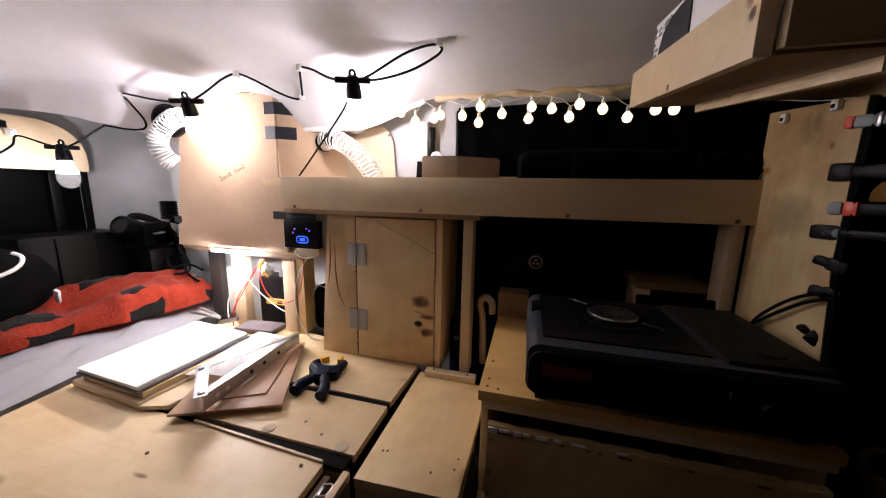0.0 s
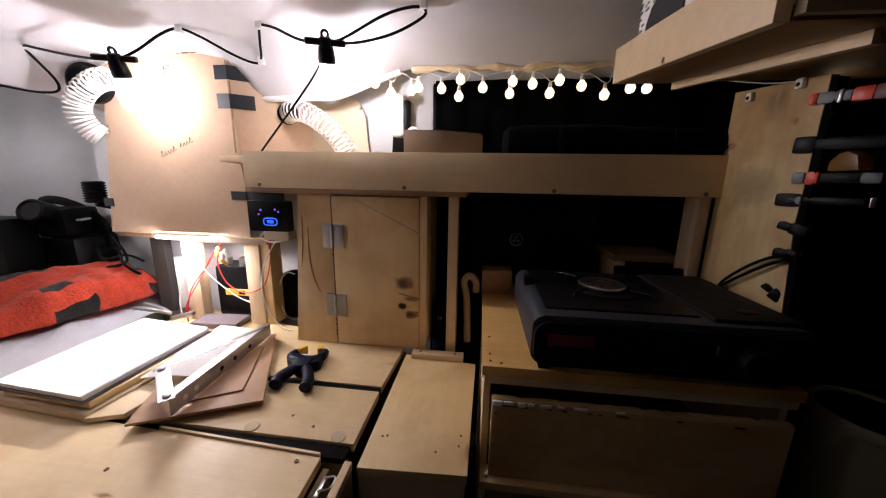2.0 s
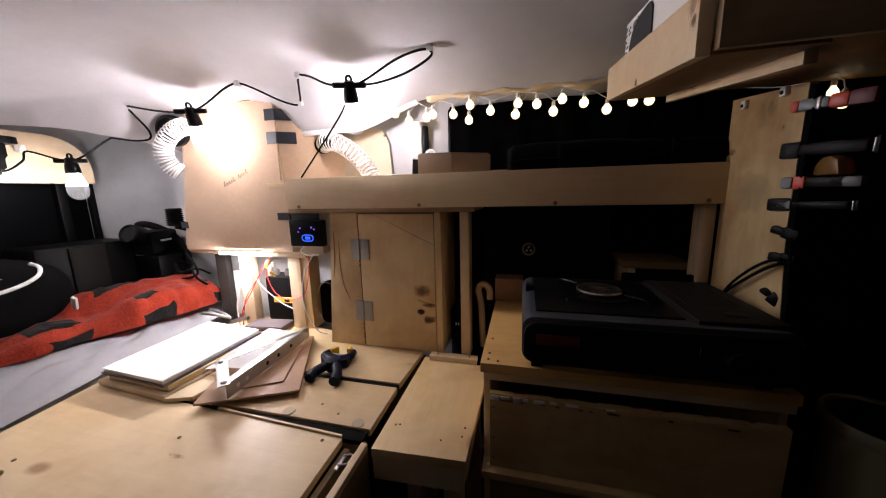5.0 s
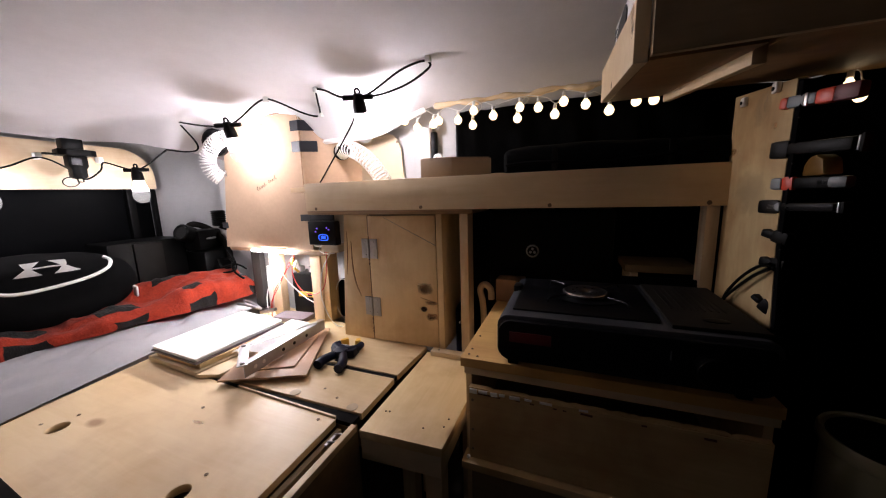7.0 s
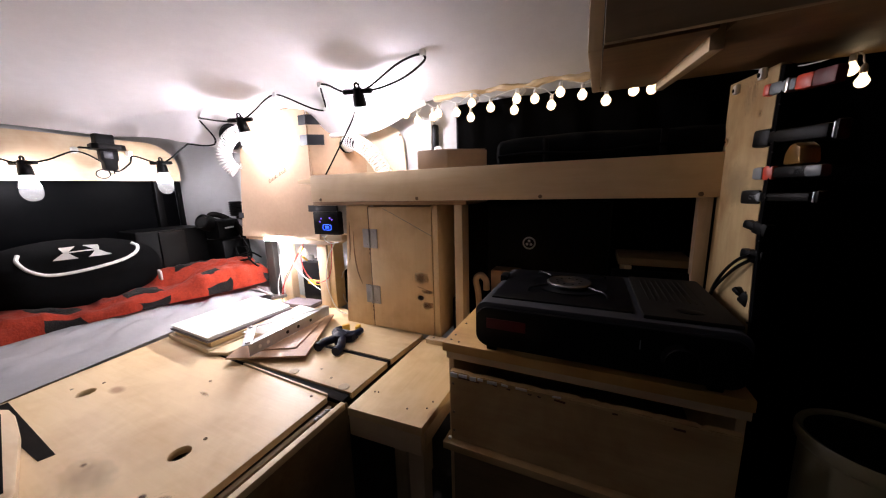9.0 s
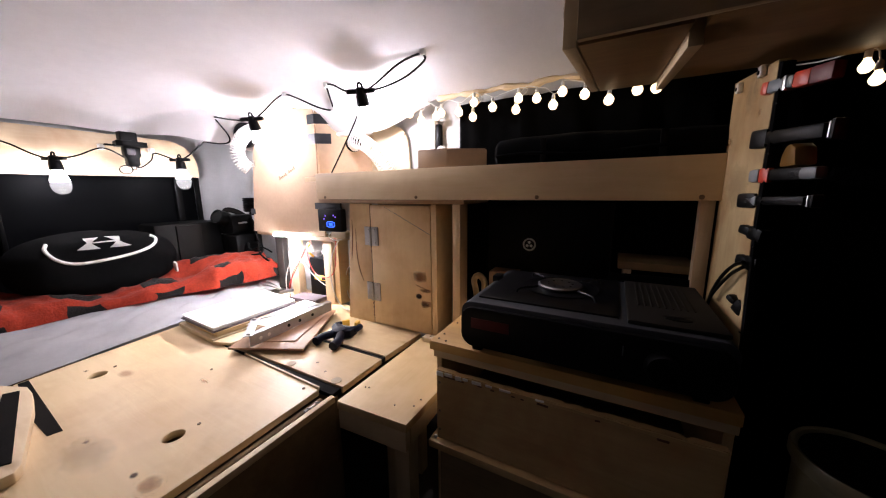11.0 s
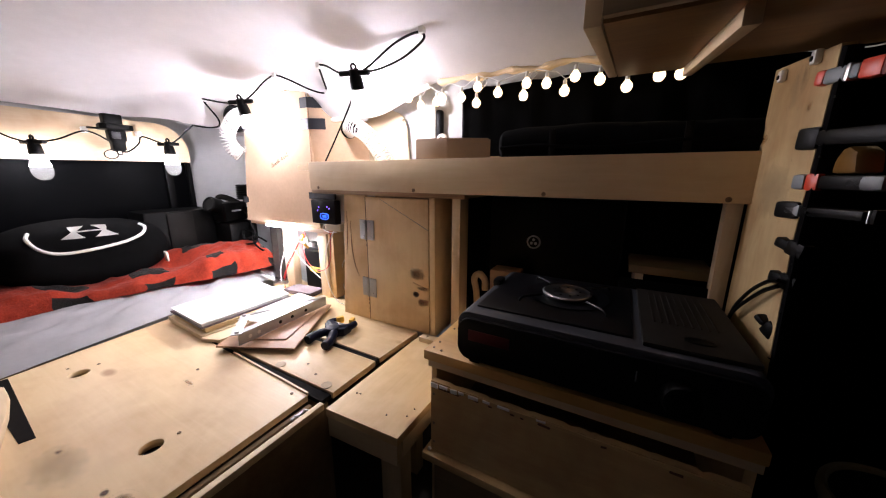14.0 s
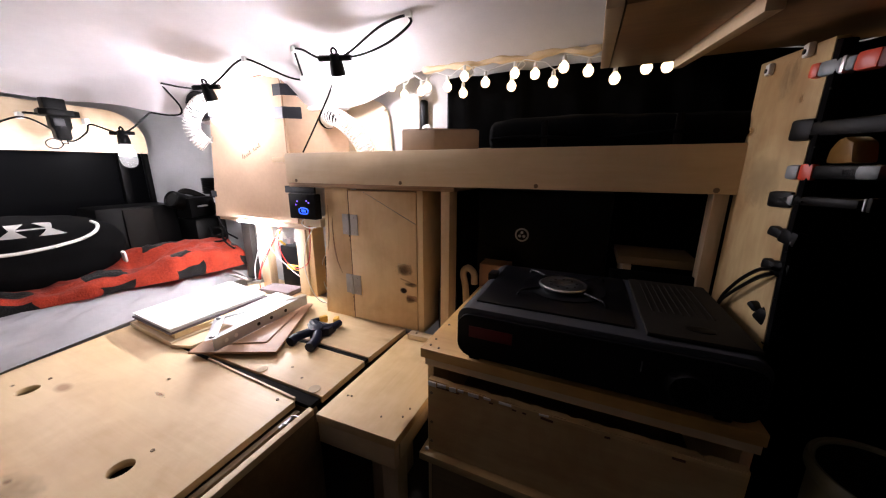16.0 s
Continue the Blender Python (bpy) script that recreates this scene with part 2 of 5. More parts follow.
def bm_lathe(profile, seg=24, m=None):
    """A body of revolution about z; profile rows are (radius, height)."""
    bm = bmesh.new()
    rings = []
    for r, z in profile:
        rings.append([bm.verts.new((r * math.cos(2 * math.pi * i / seg), r * math.sin(2 * math.pi * i / seg), z)) for i in range(seg)])
    for a, b in zip(rings, rings[1:]):
        for i in range(seg):
            j = (i + 1) % seg
            bm.faces.new((a[i], a[j], b[j], b[i]))
    bm.faces.new(rings[0][::-1])
    bm.faces.new(rings[-1])
    bmesh.ops.recalc_face_normals(bm, faces=bm.faces[:])
    if m is not None:
        bm.transform(m)
    return bm


def smooth_path(pts, n=8):
    """Catmull-Rom through the points."""
    p = [Vector(q) for q in pts]
    p = [2 * p[0] - p[1]] + p + [2 * p[-1] - p[-2]]
    out = []
    for i in range(1, len(p) - 2):
        for k in range(n):
            t = k / n
            a, b, c, d = p[i - 1:i + 3]
            out.append(0.5 * (2 * b + (c - a) * t + (2 * a - 5 * b + 4 * c - d) * t * t + (3 * b - a - 3 * c + d) * t ** 3))
    return out + [p[-2]]


def bm_tube(pts, radius, seg=8, n=8, radii=None):
    """A round tube along a smooth line."""
    path = smooth_path(pts, n) if n > 1 else [Vector(q) for q in pts]
    bm = bmesh.new()
    rings, side = [], None
    for i, c in enumerate(path):
        d = (path[min(i + 1, len(path) - 1)] - path[max(i - 1, 0)]).normalized()
        side = (side - d * side.dot(d)).normalized() if side is not None else d.orthogonal().normalized()
        up = d.cross(side)
        r = radii(i / (len(path) - 1)) if radii else radius
        rings.append([bm.verts.new(c + r * (math.cos(2 * math.pi * k / seg) * side + math.sin(2 * math.pi * k / seg) * up)) for k in range(seg)])
    for a, b in zip(rings, rings[1:]):
        for k in range(seg):
            j = (k + 1) % seg
            bm.faces.new((a[k], a[j], b[j], b[k]))
    bm.faces.new(rings[0][::-1])
    bm.faces.new(rings[-1])
    return bm


def bm_sheet(nx, ny, at, thick=0.0):
    """A cloth-like surface: at(u, v) gives the place; closed underneath when thick."""
    bm = bmesh.new()
    uv = bm.loops.layers.uv.new("uv")
    g = [[bm.verts.new(at(i / nx, j / ny)) for j in range(ny + 1)] for i in range(nx + 1)]
    for i in range(nx):
        for j in range(ny):
            f = bm.faces.new((g[i][j], g[i + 1][j], g[i + 1][j + 1], g[i][j + 1]))
            for lo, (a, b) in zip(f.loops, ((i, j), (i + 1, j), (i + 1, j + 1), (i, j + 1))):
                lo[uv].uv = (a / nx, b / ny)
    if thick:
        bmesh.ops.solidify(bm, geom=bm.faces[:], thickness=thick)
    bmesh.ops.recalc_face_normals(bm, faces=bm.faces[:])
    return bm


def join(*bms):
    out = bms[0]
    for b in bms[1:]:
        me = bpy.data.meshes.new("tmp")
        b.to_mesh(me)
        out.from_mesh(me)
        bpy.data.meshes.remove(me)
        b.free()
    return out


def root_of(ob):
    while ob.parent:
        ob = ob.parent
    return ob


def finish(name, bm, mat, smooth):
    me = bpy.data.meshes.new(name)
    bm.to_mesh(me)
    bm.free()
    me.materials.append(mat)
    for p in me.polygons:
        p.use_smooth = smooth
    if smooth:
        me.set_sharp_from_angle(angle=radians(40))
    return me


def part(name, bm, mat, parent, label="", smooth=True):
    """Links a bmesh drawn in world metres as one mesh under a thing or a part."""
    bm.transform(root_of(parent).matrix_basis.inverted())
    ob = new(name, finish(name, bm, mat, smooth))
    ob.parent = parent
    return tagged(ob, label)


def thing(name, base, label, category, group="", kind=""):
    ob = new(name)
    ob.empty_display_size = 0.05
    ob.matrix_basis = pose(*base)
    return tagged(ob, label, category, group, kind)


def single(name, bm, mat, label, category, group="", kind="", smooth=True):
    """A thing of one mesh."""
    return tagged(new(name, finish(name, bm, mat, smooth)), label, category, group, kind)


def screw(parent, x, y, z, face="y", r=0.0042, mat=None):
    turn = {"y": pose(x, y, z, 90, 0, 0), "z": pose(x, y, z), "x": pose(x, y, z, 0, -90, 0)}[face]
    return part("screw", bm_lathe([(r, -0.002), (r, 0.0006), (r * 0.75, 0.0012), (r * 0.4, 0.0004)], 12, turn), mat or SCREWM, parent)


# ---- the van's shell ----
def cloth_droop(x):
    """How far the loose headliner hem hangs down beside the cardboard box, 0 to 1."""
    a, b = min(1.0, max(0.0, (x + 0.80) / 0.10)), min(1.0, max(0.0, (-0.24 - x) / 0.24))
    return a * a * (3 - 2 * a) * b * b * (3 - 2 * b)


def ceiling_z(x, y):
    hem = min(1.0, max(0.0, (y - 0.762) / 0.078))
    return 1.175 - 0.11 * max(0.0, -0.5 - x) ** 2 - 0.44 * max(0.0, y - 0.45) ** 2 - 0.8 * max(0.0, -0.45 - y) ** 2 - 0.088 * cloth_droop(x) * hem * hem * (3 - 2 * hem)


single("floor", bm_box(-1.6, 1.1, -1.05, 1.0, -0.03, 0.0), CARPET, "dark worn carpet on the van floor", "floor", kind="structure")


def ceiling_edge(y):
    """Where the headliner stops at the rear; it curves forward at the corner."""
    k = max(0.0, y - 0.50)
    return -1.43 + 0.26 * (1 - math.cos(math.pi * min(1.0, k / 0.19))) / 2 + 0.40 * max(0.0, y - 0.66)


def ceiling_at(u, v):
    y = -1.0 + 1.875 * v
    x = ceiling_edge(y) + u * (1.10 - ceiling_edge(y))
    y -= 0.035 * cloth_droop(x) * v ** 6
    sag = 0.004 * noise.noise(Vector((x * 2.5, y * 2.5, 3.0)))
    k = min(1.0, max(0.0, (y - 0.48) / 0.18))
    near = max(0.0, 1 - (x - ceiling_edge(y)) / 0.10)
    lip = 0.006 * math.sin(5.5 * y) * near - (0.036 + 0.046 * k * k) * near ** 2
    return x, y, ceiling_z(x, y) + sag + lip


single("ceiling", bm_sheet(110, 110, ceiling_at, 0.012), HEADLINER, "pale grey cloth headliner, gently sagging", "ceiling", kind="structure")

# side wall with its dark window behind the shelf
wall_n = tagged(new("wall_north"), "grey plastic van side panel", "wall", kind="structure")
part("panel", bm_box(-1.6, -0.215, 0.93, 0.97, 0.0, 1.25, 0), GREYP, wall_n)
part("panel", bm_box(-0.215, 0.62, 0.93, 0.97, 0.0, 0.84, 0), BLACKF, wall_n)
part("panel", bm_box(-0.215, 0.62, 0.93, 0.97, 1.075, 1.25, 0), GREYP, wall_n)
part("panel", bm_box(0.62, 1.1, 0.93, 0.97, 0.0, 1.25, 0), BLACKF, wall_n)
win_n = tagged(new("window_1"), "dark side window at night with black frame", "window", kind="structure")
part("pane", bm_box(-0.215, 0.62, 0.958, 0.964, 0.84, 1.075, 0), NIGHTGLASS, win_n)
part("window_frame", bm_box(-0.214, -0.196, 0.926, 0.957, 0.84, 1.075, 0.004), BLACKR, win_n)
part("window_frame", bm_box(-0.196, 0.62, 0.926, 0.957, 1.062, 1.0745, 0.004), BLACKR, win_n)
def hem_point(x):
    y = 0.872 - 0.035 * cloth_droop(x)
    return x, y, ceiling_z(x, y) - 0.001


single("trim_fold", bm_tube([hem_point(-0.80 + 0.03 * k) for k in range(18)], 0.008, 10, 3), HEADLINER, "folded hem of the loose headliner cloth", "trim", kind="structure")
single("trim", bm_tube([(-0.26 + 0.04 * k, 0.872 + 0.002 * math.sin(2.1 * k), 1.094 + 0.003 * math.sin(1.7 * k) + 0.002 * math.sin(4.3 * k)) for k in range(24)], 0.009, 8, 4, lambda t: 0.0085 + 0.0025 * math.sin(61 * t) + 0.0015 * math.sin(143 * t)), PINE, "raw foam edge along the headliner", "trim", kind="structure")

# end wall: rear window below a wooden panel
wall_w = tagged(new("wall_west"), "grey van end wall round a dark window", "wall", kind="structure")
part("panel", bm_box(-1.60, -1.50, -1.05, 0.97, 0.0, 0.56, 0), BLACKF, wall_w)
part("panel", bm_box(-1.60, -1.50, 0.775, 0.93, 0.56, 1.10, 0), GREYP, wall_w)
part("panel", bm_box(-1.60, -1.50, -1.05, 0.775, 0.90, 1.10, 0), GREYP, wall_w)
part("panel", bm_box(-1.60, -1.50, -1.05, -0.9, 0.56, 0.90, 0), GREYP, wall_w)
win_w = tagged(new("window_2"), "dark rear window seen from inside at night", "window", kind="structure")
part("pane", bm_box(-1.53, -1.524, -0.9, 0.775, 0.56, 0.90, 0), NIGHTGLASS, win_w)
part("window_frame", bm_box(-1.523, -1.499, 0.690, 0.715, 0.56, 0.90, 0.003), BLACKR, win_w)
part("window_frame", bm_box(-1.510, -1.490, 0.768, 0.784, 0.50, 0.905, 0.003), BLACKR, win_w)
part("window_frame", bm_box(-1.523, -1.499, 0.20, 0.212, 0.56, 0.90, 0.003), BLACKR, win_w)


def corner_pts():
    pts = [(-0.85, 0.872), (0.765, 0.892)]
    for k in range(9):
        a = radians(k * 11.25)
        pts.append((0.655 + 0.11 * math.cos(a), 0.935 + 0.105 * math.sin(a)))
    return pts + [(-0.85, 1.045)]


head = tagged(new("trim_panel"), "varnished plywood panel above the rear window", "panel", kind="structure")
part("board", bm_prism(corner_pts(), -1.455, -1.443, "x", 0.0015), VARNISH, head)

# rounded grey corner pillar between the end wall and the side
def pillar_at(u, v):
    a = radians(90 * u)
    r = 0.19
    return -1.50 + r * (1 - math.cos(a)), 0.775 + 0.155 * math.sin(a), 0.50 + 0.60 * v - 0.03 * v * u


single("trim_pillar", bm_sheet(14, 4, pillar_at, 0.008), GREYP, "curved grey plastic corner trim", "trim", kind="structure")
# Wall out of view, coloured black to cut the light bounced back.
single("wall_south", bm_box(-1.6, 1.1, -1.05, -1.0, 0.0, 1.25), BLACKF, "unseen van side, black to cut bounced light", "wall", kind="structure")
# Black backdrop added where the open cab space is only unlit.
single("wall_east", bm_box(0.86, 0.90, -1.0, 0.93, 0.0, 1.25), BLACKF, "black backdrop standing in for the unlit cab space", "wall", kind="structure")

single("roof", bm_box(-1.6, 1.1, -1.05, 0.97, 1.2505, 1.28), GREYP, "grey metal roof skin above the headliner", "roof", kind="structure")

# ---- bed platform ----
TOP = 0.398
bed = thing("bed_platform", (-0.6, 0.4, 0), "pine plywood bed platform with loose lids", "bed platform")


def lid_bm():
    """The lid with its two finger holes and a notch at the near end."""
    bm = bm_prism([(-0.985, 0.432), (-0.302, 0.398), (-0.286, -0.55), (-0.72, -0.55), (-0.72, 0.088), (-0.93, 0.092)], TOP - 0.014, TOP, "z", 0.0012)
    return bm


lid = part("lid", lid_bm(), PLY, bed, "plywood lid with two finger holes", smooth=False)
HOLES = ((-0.421, 0.185, 0.0155), (-0.818, 0.197, 0.0165))
for hx, hy, hr in HOLES:
    cut = new("hole_tool", finish("hole_tool", bm_lathe([(hr * 1.0, TOP - 0.05), (hr * 1.06, TOP + 0.02)], 24, Matrix.Translation((hx, hy, 0)) @ Matrix.Diagonal((1, 1.05, 1, 1))), BLACKR, True))
    cut.matrix_basis = Matrix.Identity(4)
    mod = lid.modifiers.new("hole", "BOOLEAN")
    mod.operation, mod.object, mod.solver = "DIFFERENCE", cut, "EXACT"
    bpy.context.view_layer.update()
    done = bpy.data.meshes.new_from_object(lid.evaluated_get(bpy.context.evaluated_depsgraph_get()))
    lid.modifiers.clear()
    lid.data = done
    bpy.data.objects.remove(cut)
part("lid", bm_box(-1.0, -0.722, -0.55, 0.084, TOP - 0.014, TOP - 0.001, 0.0012), PLY_Y, bed)
# Black strip drawn where the lid has only a shaded slot.
part("dark_slot", bm_prism([(-0.925, 0.114), (-0.616, 0.098), (-0.621, 0.080), (-0.74, 0.080), (-0.925, 0.098)], TOP - 0.013, TOP + 0.0012), WEBBING, bed, "black strip standing in for the shaded slot")
part("panel", bm_prism([(-0.98, 0.434), (-0.262, 0.428), (-0.262, 0.562), (-0.98, 0.566)], TOP - 0.014, TOP + 0.001, "z", 0.0012), PLY, bed)
part("panel", bm_prism([(-0.98, 0.584), (-0.262, 0.578), (-0.254, 0.738), (-0.98, 0.90)], TOP - 0.014, TOP + 0.001, "z", 0.0012), PLY, bed)
part("strap", bm_box(-0.97, -0.266, 0.4015, 0.427, TOP - 0.012, TOP - 0.003), WEBBING, bed, "black webbing strap hinge")
part("strap", bm_box(-0.97, -0.264, 0.562, 0.579, TOP - 0.012, TOP - 0.002), WEBBING, bed, "black webbing strap hinge")
part("batten", bm_prism([(-0.60, 0.414), (-0.305, 0.399), (-0.305, 0.403), (-0.60, 0.418)], TOP - 0.004, TOP + 0.004), PINE, bed)
# Rail side uses the darkened board tone; its cap stays pale.
part("side_rail", bm_prism([(-0.262, 0.395), (-0.251, 0.394), (-0.253, -0.55), (-0.265, -0.55)], 0.03, TOP - 0.012, "z", 0.001), DARKW, bed, "dark brown side rail")
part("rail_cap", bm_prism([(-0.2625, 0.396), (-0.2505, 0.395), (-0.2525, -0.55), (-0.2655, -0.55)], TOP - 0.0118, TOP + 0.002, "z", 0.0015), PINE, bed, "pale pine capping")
part("inner_board", bm_box(-0.298, -0.287, -0.55, 0.395, 0.0, TOP - 0.016), DARKW, bed)
part("front_board", bm_box(-0.98, -0.266, 0.404, 0.418, 0.0, TOP - 0.016), DARKW, bed)
part("back_board", bm_box(-1.0, -0.25, 0.735, 0.75, 0.0, TOP - 0.016), DARKW, bed)
part("end_board", bm_box(-1.0, -0.985, -0.55, 0.90, 0.0, TOP - 0.016), DARKW, bed)
part("latch", join(bm_tube([(-0.284, 0.352, TOP - 0.008), (-0.268, 0.356, TOP - 0.006), (-0.268, 0.374, TOP - 0.006), (-0.284, 0.372, TOP - 0.008)], 0.0016, 6, 4),
     bm_box(-0.287, -0.281, 0.345, 0.378, TOP - 0.014, TOP - 0.010)), STEEL, bed, "bent steel wire latch")
FELT = plain("beige_felt", (0.50, 0.40, 0.28), 0.9, spec=0.1)
for x, y in ((-0.449, 0.440), (-0.292, 0.438)):
    part("felt_dot", bm_lathe([(0.012, TOP + 0.0012), (0.012, TOP + 0.0026), (0.010, TOP + 0.003)], 20, Matrix.Translation((x, y, 0))), FELT, bed, "pale beige adhesive felt dot")
for x, y in ((-0.335, 0.386), (-0.415, 0.222), (-0.60, 0.335), (-0.83, 0.232), (-0.395, 0.475), (-0.345, 0.455)):
    screw(bed, x, y, TOP + 0.0006, "z", 0.0032)

# ---- little stool box in front of the cupboard ----
crate = thing("stool_box", (-0.157, 0.55, 0), "pine step box standing by the platform", "box")
part("top", bm_prism([(-0.243, 0.392), (-0.076, 0.400), (-0.070, 0.70), (-0.243, 0.72)], 0.376, 0.394, "z", 0.0015), PLY_Y, crate)
part("front_apron", bm_prism([(-0.243, 0.395), (-0.080, 0.403), (-0.080, 0.417), (-0.243, 0.409)], 0.330, 0.375, "z", 0.001), PINE, crate)
part("side_panel", bm_box(-0.094, -0.079, 0.42, 0.70, 0.335, 0.375), PINE, crate)
for x, y in ((-0.105, 0.44), (-0.105, 0.67), (-0.225, 0.56), (-0.225, 0.67)):
    part("leg", bm_box(x - 0.017, x + 0.017, y - 0.017, y + 0.017, 0.0, 0.374), PINE_Z, crate)
for x, y in ((-0.214, 0.458), (-0.222, 0.456), (-0.092, 0.452), (-0.128, 0.436), (-0.09, 0.475)):
    screw(crate, x, y, 0.3945, "z", 0.0019)
kick = thing("kick_strip", (-0.16, 0.71, 0.398), "short pine batten screwed down before the cupboard", "batten")
part("batten", bm_box(-0.226, -0.100, 0.700, 0.724, 0.3945, 0.409, 0.002), PINE, kick)
screw(kick, -0.205, 0.712, 0.4095, "z", 0.003)
screw(kick, -0.12, 0.712, 0.4095, "z", 0.003)

# ---- long shelf ----
shelf = thing("long_shelf", (-0.1, 0.8, 0.80), "long pine wall shelf with a deep front board", "shelf")
part("front_board", bm_box(-0.626, 0.409, 0.711, 0.729, 0.797, 0.879, 0.0012), PINE, shelf, "planed pale pine front board")
part("shelf_board", bm_box(-0.70, 0.409, 0.7295, 0.926, 0.855, 0.870, 0.001), PLY, shelf)
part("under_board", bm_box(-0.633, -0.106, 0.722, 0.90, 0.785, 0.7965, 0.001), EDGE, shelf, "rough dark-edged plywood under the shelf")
for x in (-0.588, -0.243, 0.078, 0.372):
    screw(shelf, x, 0.7105, 0.8035, "y", 0.0045)
post_r = thing("shelf_post", (0.39, 0.78, 0.54), "upright pine post under the shelf end", "post")
part("post", bm_box(0.376, 0.398, 0.732, 0.758, 0.538, 0.796), PINE_Z, post_r)
part("post", bm_box(0.386, 0.398, 0.7585, 0.80, 0.538, 0.852), DOORW, post_r)
low = thing("low_shelf", (0.33, 0.83, 0.64), "short pine ledge behind the stove", "shelf")
# Pine ledge given the darkened tone; the dimness there is in its colour.
part("board", bm_box(0.250, 0.398, 0.802, 0.925, 0.638, 0.655), DARKW, low)
part("bracket", bm_box(0.262, 0.278, 0.80, 0.92, 0.538, 0.637), PINE_Z, low)

# ---- cupboard ----
cup = thing("cupboard", (-0.33, 0.80, TOP), "plywood cupboard under the shelf, door shut", "cupboard")
part("side_panel", bm_prism([(-0.541, TOP), (-0.430, TOP), (-0.430, 0.784), (-0.512, 0.784)], 0.738, 0.750, "y", 0.001), DOORW, cup, "pale plywood panel with pencil lines")
part("frame_side", bm_box(-0.213, -0.196, 0.737, 0.90, TOP + 0.001, 0.784, 0.001), DOORW, cup)
door = part("door", bm_box(-0.4265, -0.2145, 0.735, 0.747, TOP + 0.004, 0.780, 0.0012), DOORW, cup, "plywood door with a dark knot")
part("back", bm_box(-0.535, -0.197, 0.905, 0.915, TOP + 0.001, 0.784), DARKW, cup)
for z0, z1 in ((0.655, 0.713), (0.478, 0.536)):
    h = part("hinge", bm_box(-0.4525, -0.4315, 0.7345, 0.7378, z0, z1, 0.0008), ZINC, cup, "zinc butt hinge")
    part("leaf", bm_box(-0.4235, -0.398, 0.7318, 0.7348, z0, z1, 0.0008), ZINC, h)
    part("knuckle", bm_lathe([(0.0036, z0), (0.0036, z1)], 12, Matrix.Translation((-0.4275, 0.7318, 0))), ZINC, h)
    for zz in (z0 + 0.009, z1 - 0.009):
        part("screw", bm_lathe([(0.003, -0.001), (0.003, 0.0008), (0.0015, 0.001)], 10, pose(-0.4385, 0.7343, zz, 90)), STEEL, h)
        part("screw", bm_lathe([(0.003, -0.001), (0.003, 0.0008), (0.0015, 0.001)], 10, pose(-0.411, 0.7316, zz, 90)), STEEL, h)
part("knot", bm_lathe([(0.0085, -0.001), (0.0085, 0.0006), (0.004, 0.0008)], 14, pose(-0.255, 0.7348, 0.515, 90) @ Matrix.Diagonal((1.1, 0.8, 1, 1))), KNOT, door, "dark resin knot")
part("patch", bm_box(-0.272, -0.232, 0.7335, 0.7352, 0.562, 0.590, 0.0006), PINE, door, "small glued pine patch")
part("patch", bm_box(-0.245, -0.2155, 0.7338, 0.7352, 0.488, 0.503, 0.0006), HARDB, door, "brown glued patch")
for i in range(9):
    z = 0.42 + 0.014 * i + (0.16 if i > 3 else 0) + random.uniform(-0.004, 0.004)
    part("chip", bm_box(-0.4315, -0.4285 + random.uniform(0, 0.003), 0.7355, 0.7386, z, z + random.uniform(0.003, 0.009), 0.0004), KNOT, cup)
for zz0, zz1, xx0, xx1 in ((0.776, 0.70, -0.375, -0.215),):
    part("pencil_line", bm_prism([(xx0, zz0), (xx0 + 0.0016, zz0), (xx1, zz1), (xx1, zz1 - 0.0016)], 0.7344, 0.7352, "y"), GREYTOOL, door)
for pts in (((-0.505, 0.735), (-0.508, 0.66), (-0.515, 0.60)), ((-0.492, 0.705), (-0.492, 0.63), (-0.484, 0.575), (-0.468, 0.535))):
    part("crack", bm_tube([(x, 0.7378, z) for x, z in pts], 0.0011, 5, 6, lambda t: 0.0006 + 0.0014 * math.sin(math.pi * t)), HARDB, cup)
part("smear", bm_tube([(-0.265, 0.7346, 0.548), (-0.245, 0.7346, 0.543), (-0.22, 0.7346, 0.536)], 0.0012, 5, 4), HARDB, door)
part("seam", bm_box(-0.4298, -0.4267, 0.7362, 0.7374, TOP + 0.005, 0.779, 0), KNOT, cup, "dark gap beside the door")
pil = thing("pine_upright", (-0.13, 0.76, TOP), "pine upright beside the cupboard", "post")
part("post", bm_box(-0.146, -0.123, 0.736, 0.785, 0.395, 0.784, 0.0015), PINE_Z, pil)

# ---- kitchen counter ----
ctr = thing("kitchen_counter", (0.17, 0.65, 0), "pine kitchen counter with a drawer, rough edges", "counter")
part("worktop", bm_box(-0.060, 0.398, 0.463, 0.926, 0.520, 0.538, 0.002), AMBERW, ctr, "amber varnished worktop")
part("rail", bm_box(-0.055, 0.398, 0.470, 0.482, 0.503, 0.519), PINE, ctr)
part("side_board", bm_box(-0.056, -0.044, 0.483, 0.92, 0.0, 0.519), DOORW, ctr)
part("side_board", bm_box(0.386, 0.398, 0.483, 0.92, 0.0, 0.519), DOORW, ctr)


def drawer_front():
    """Front board whose upper edge has splintered."""
    n, pts = 60, []
    rng = random.Random(4)
    for i in range(n + 1):
        x = -0.042 + 0.430 * i / n
        pts.append((x, 0.485 - rng.random() ** 4 * 0.004))
    return bm_prism([(-0.042, 0.340)] + pts + [(0.388, 0.340)], 0.458, 0.469, "y")


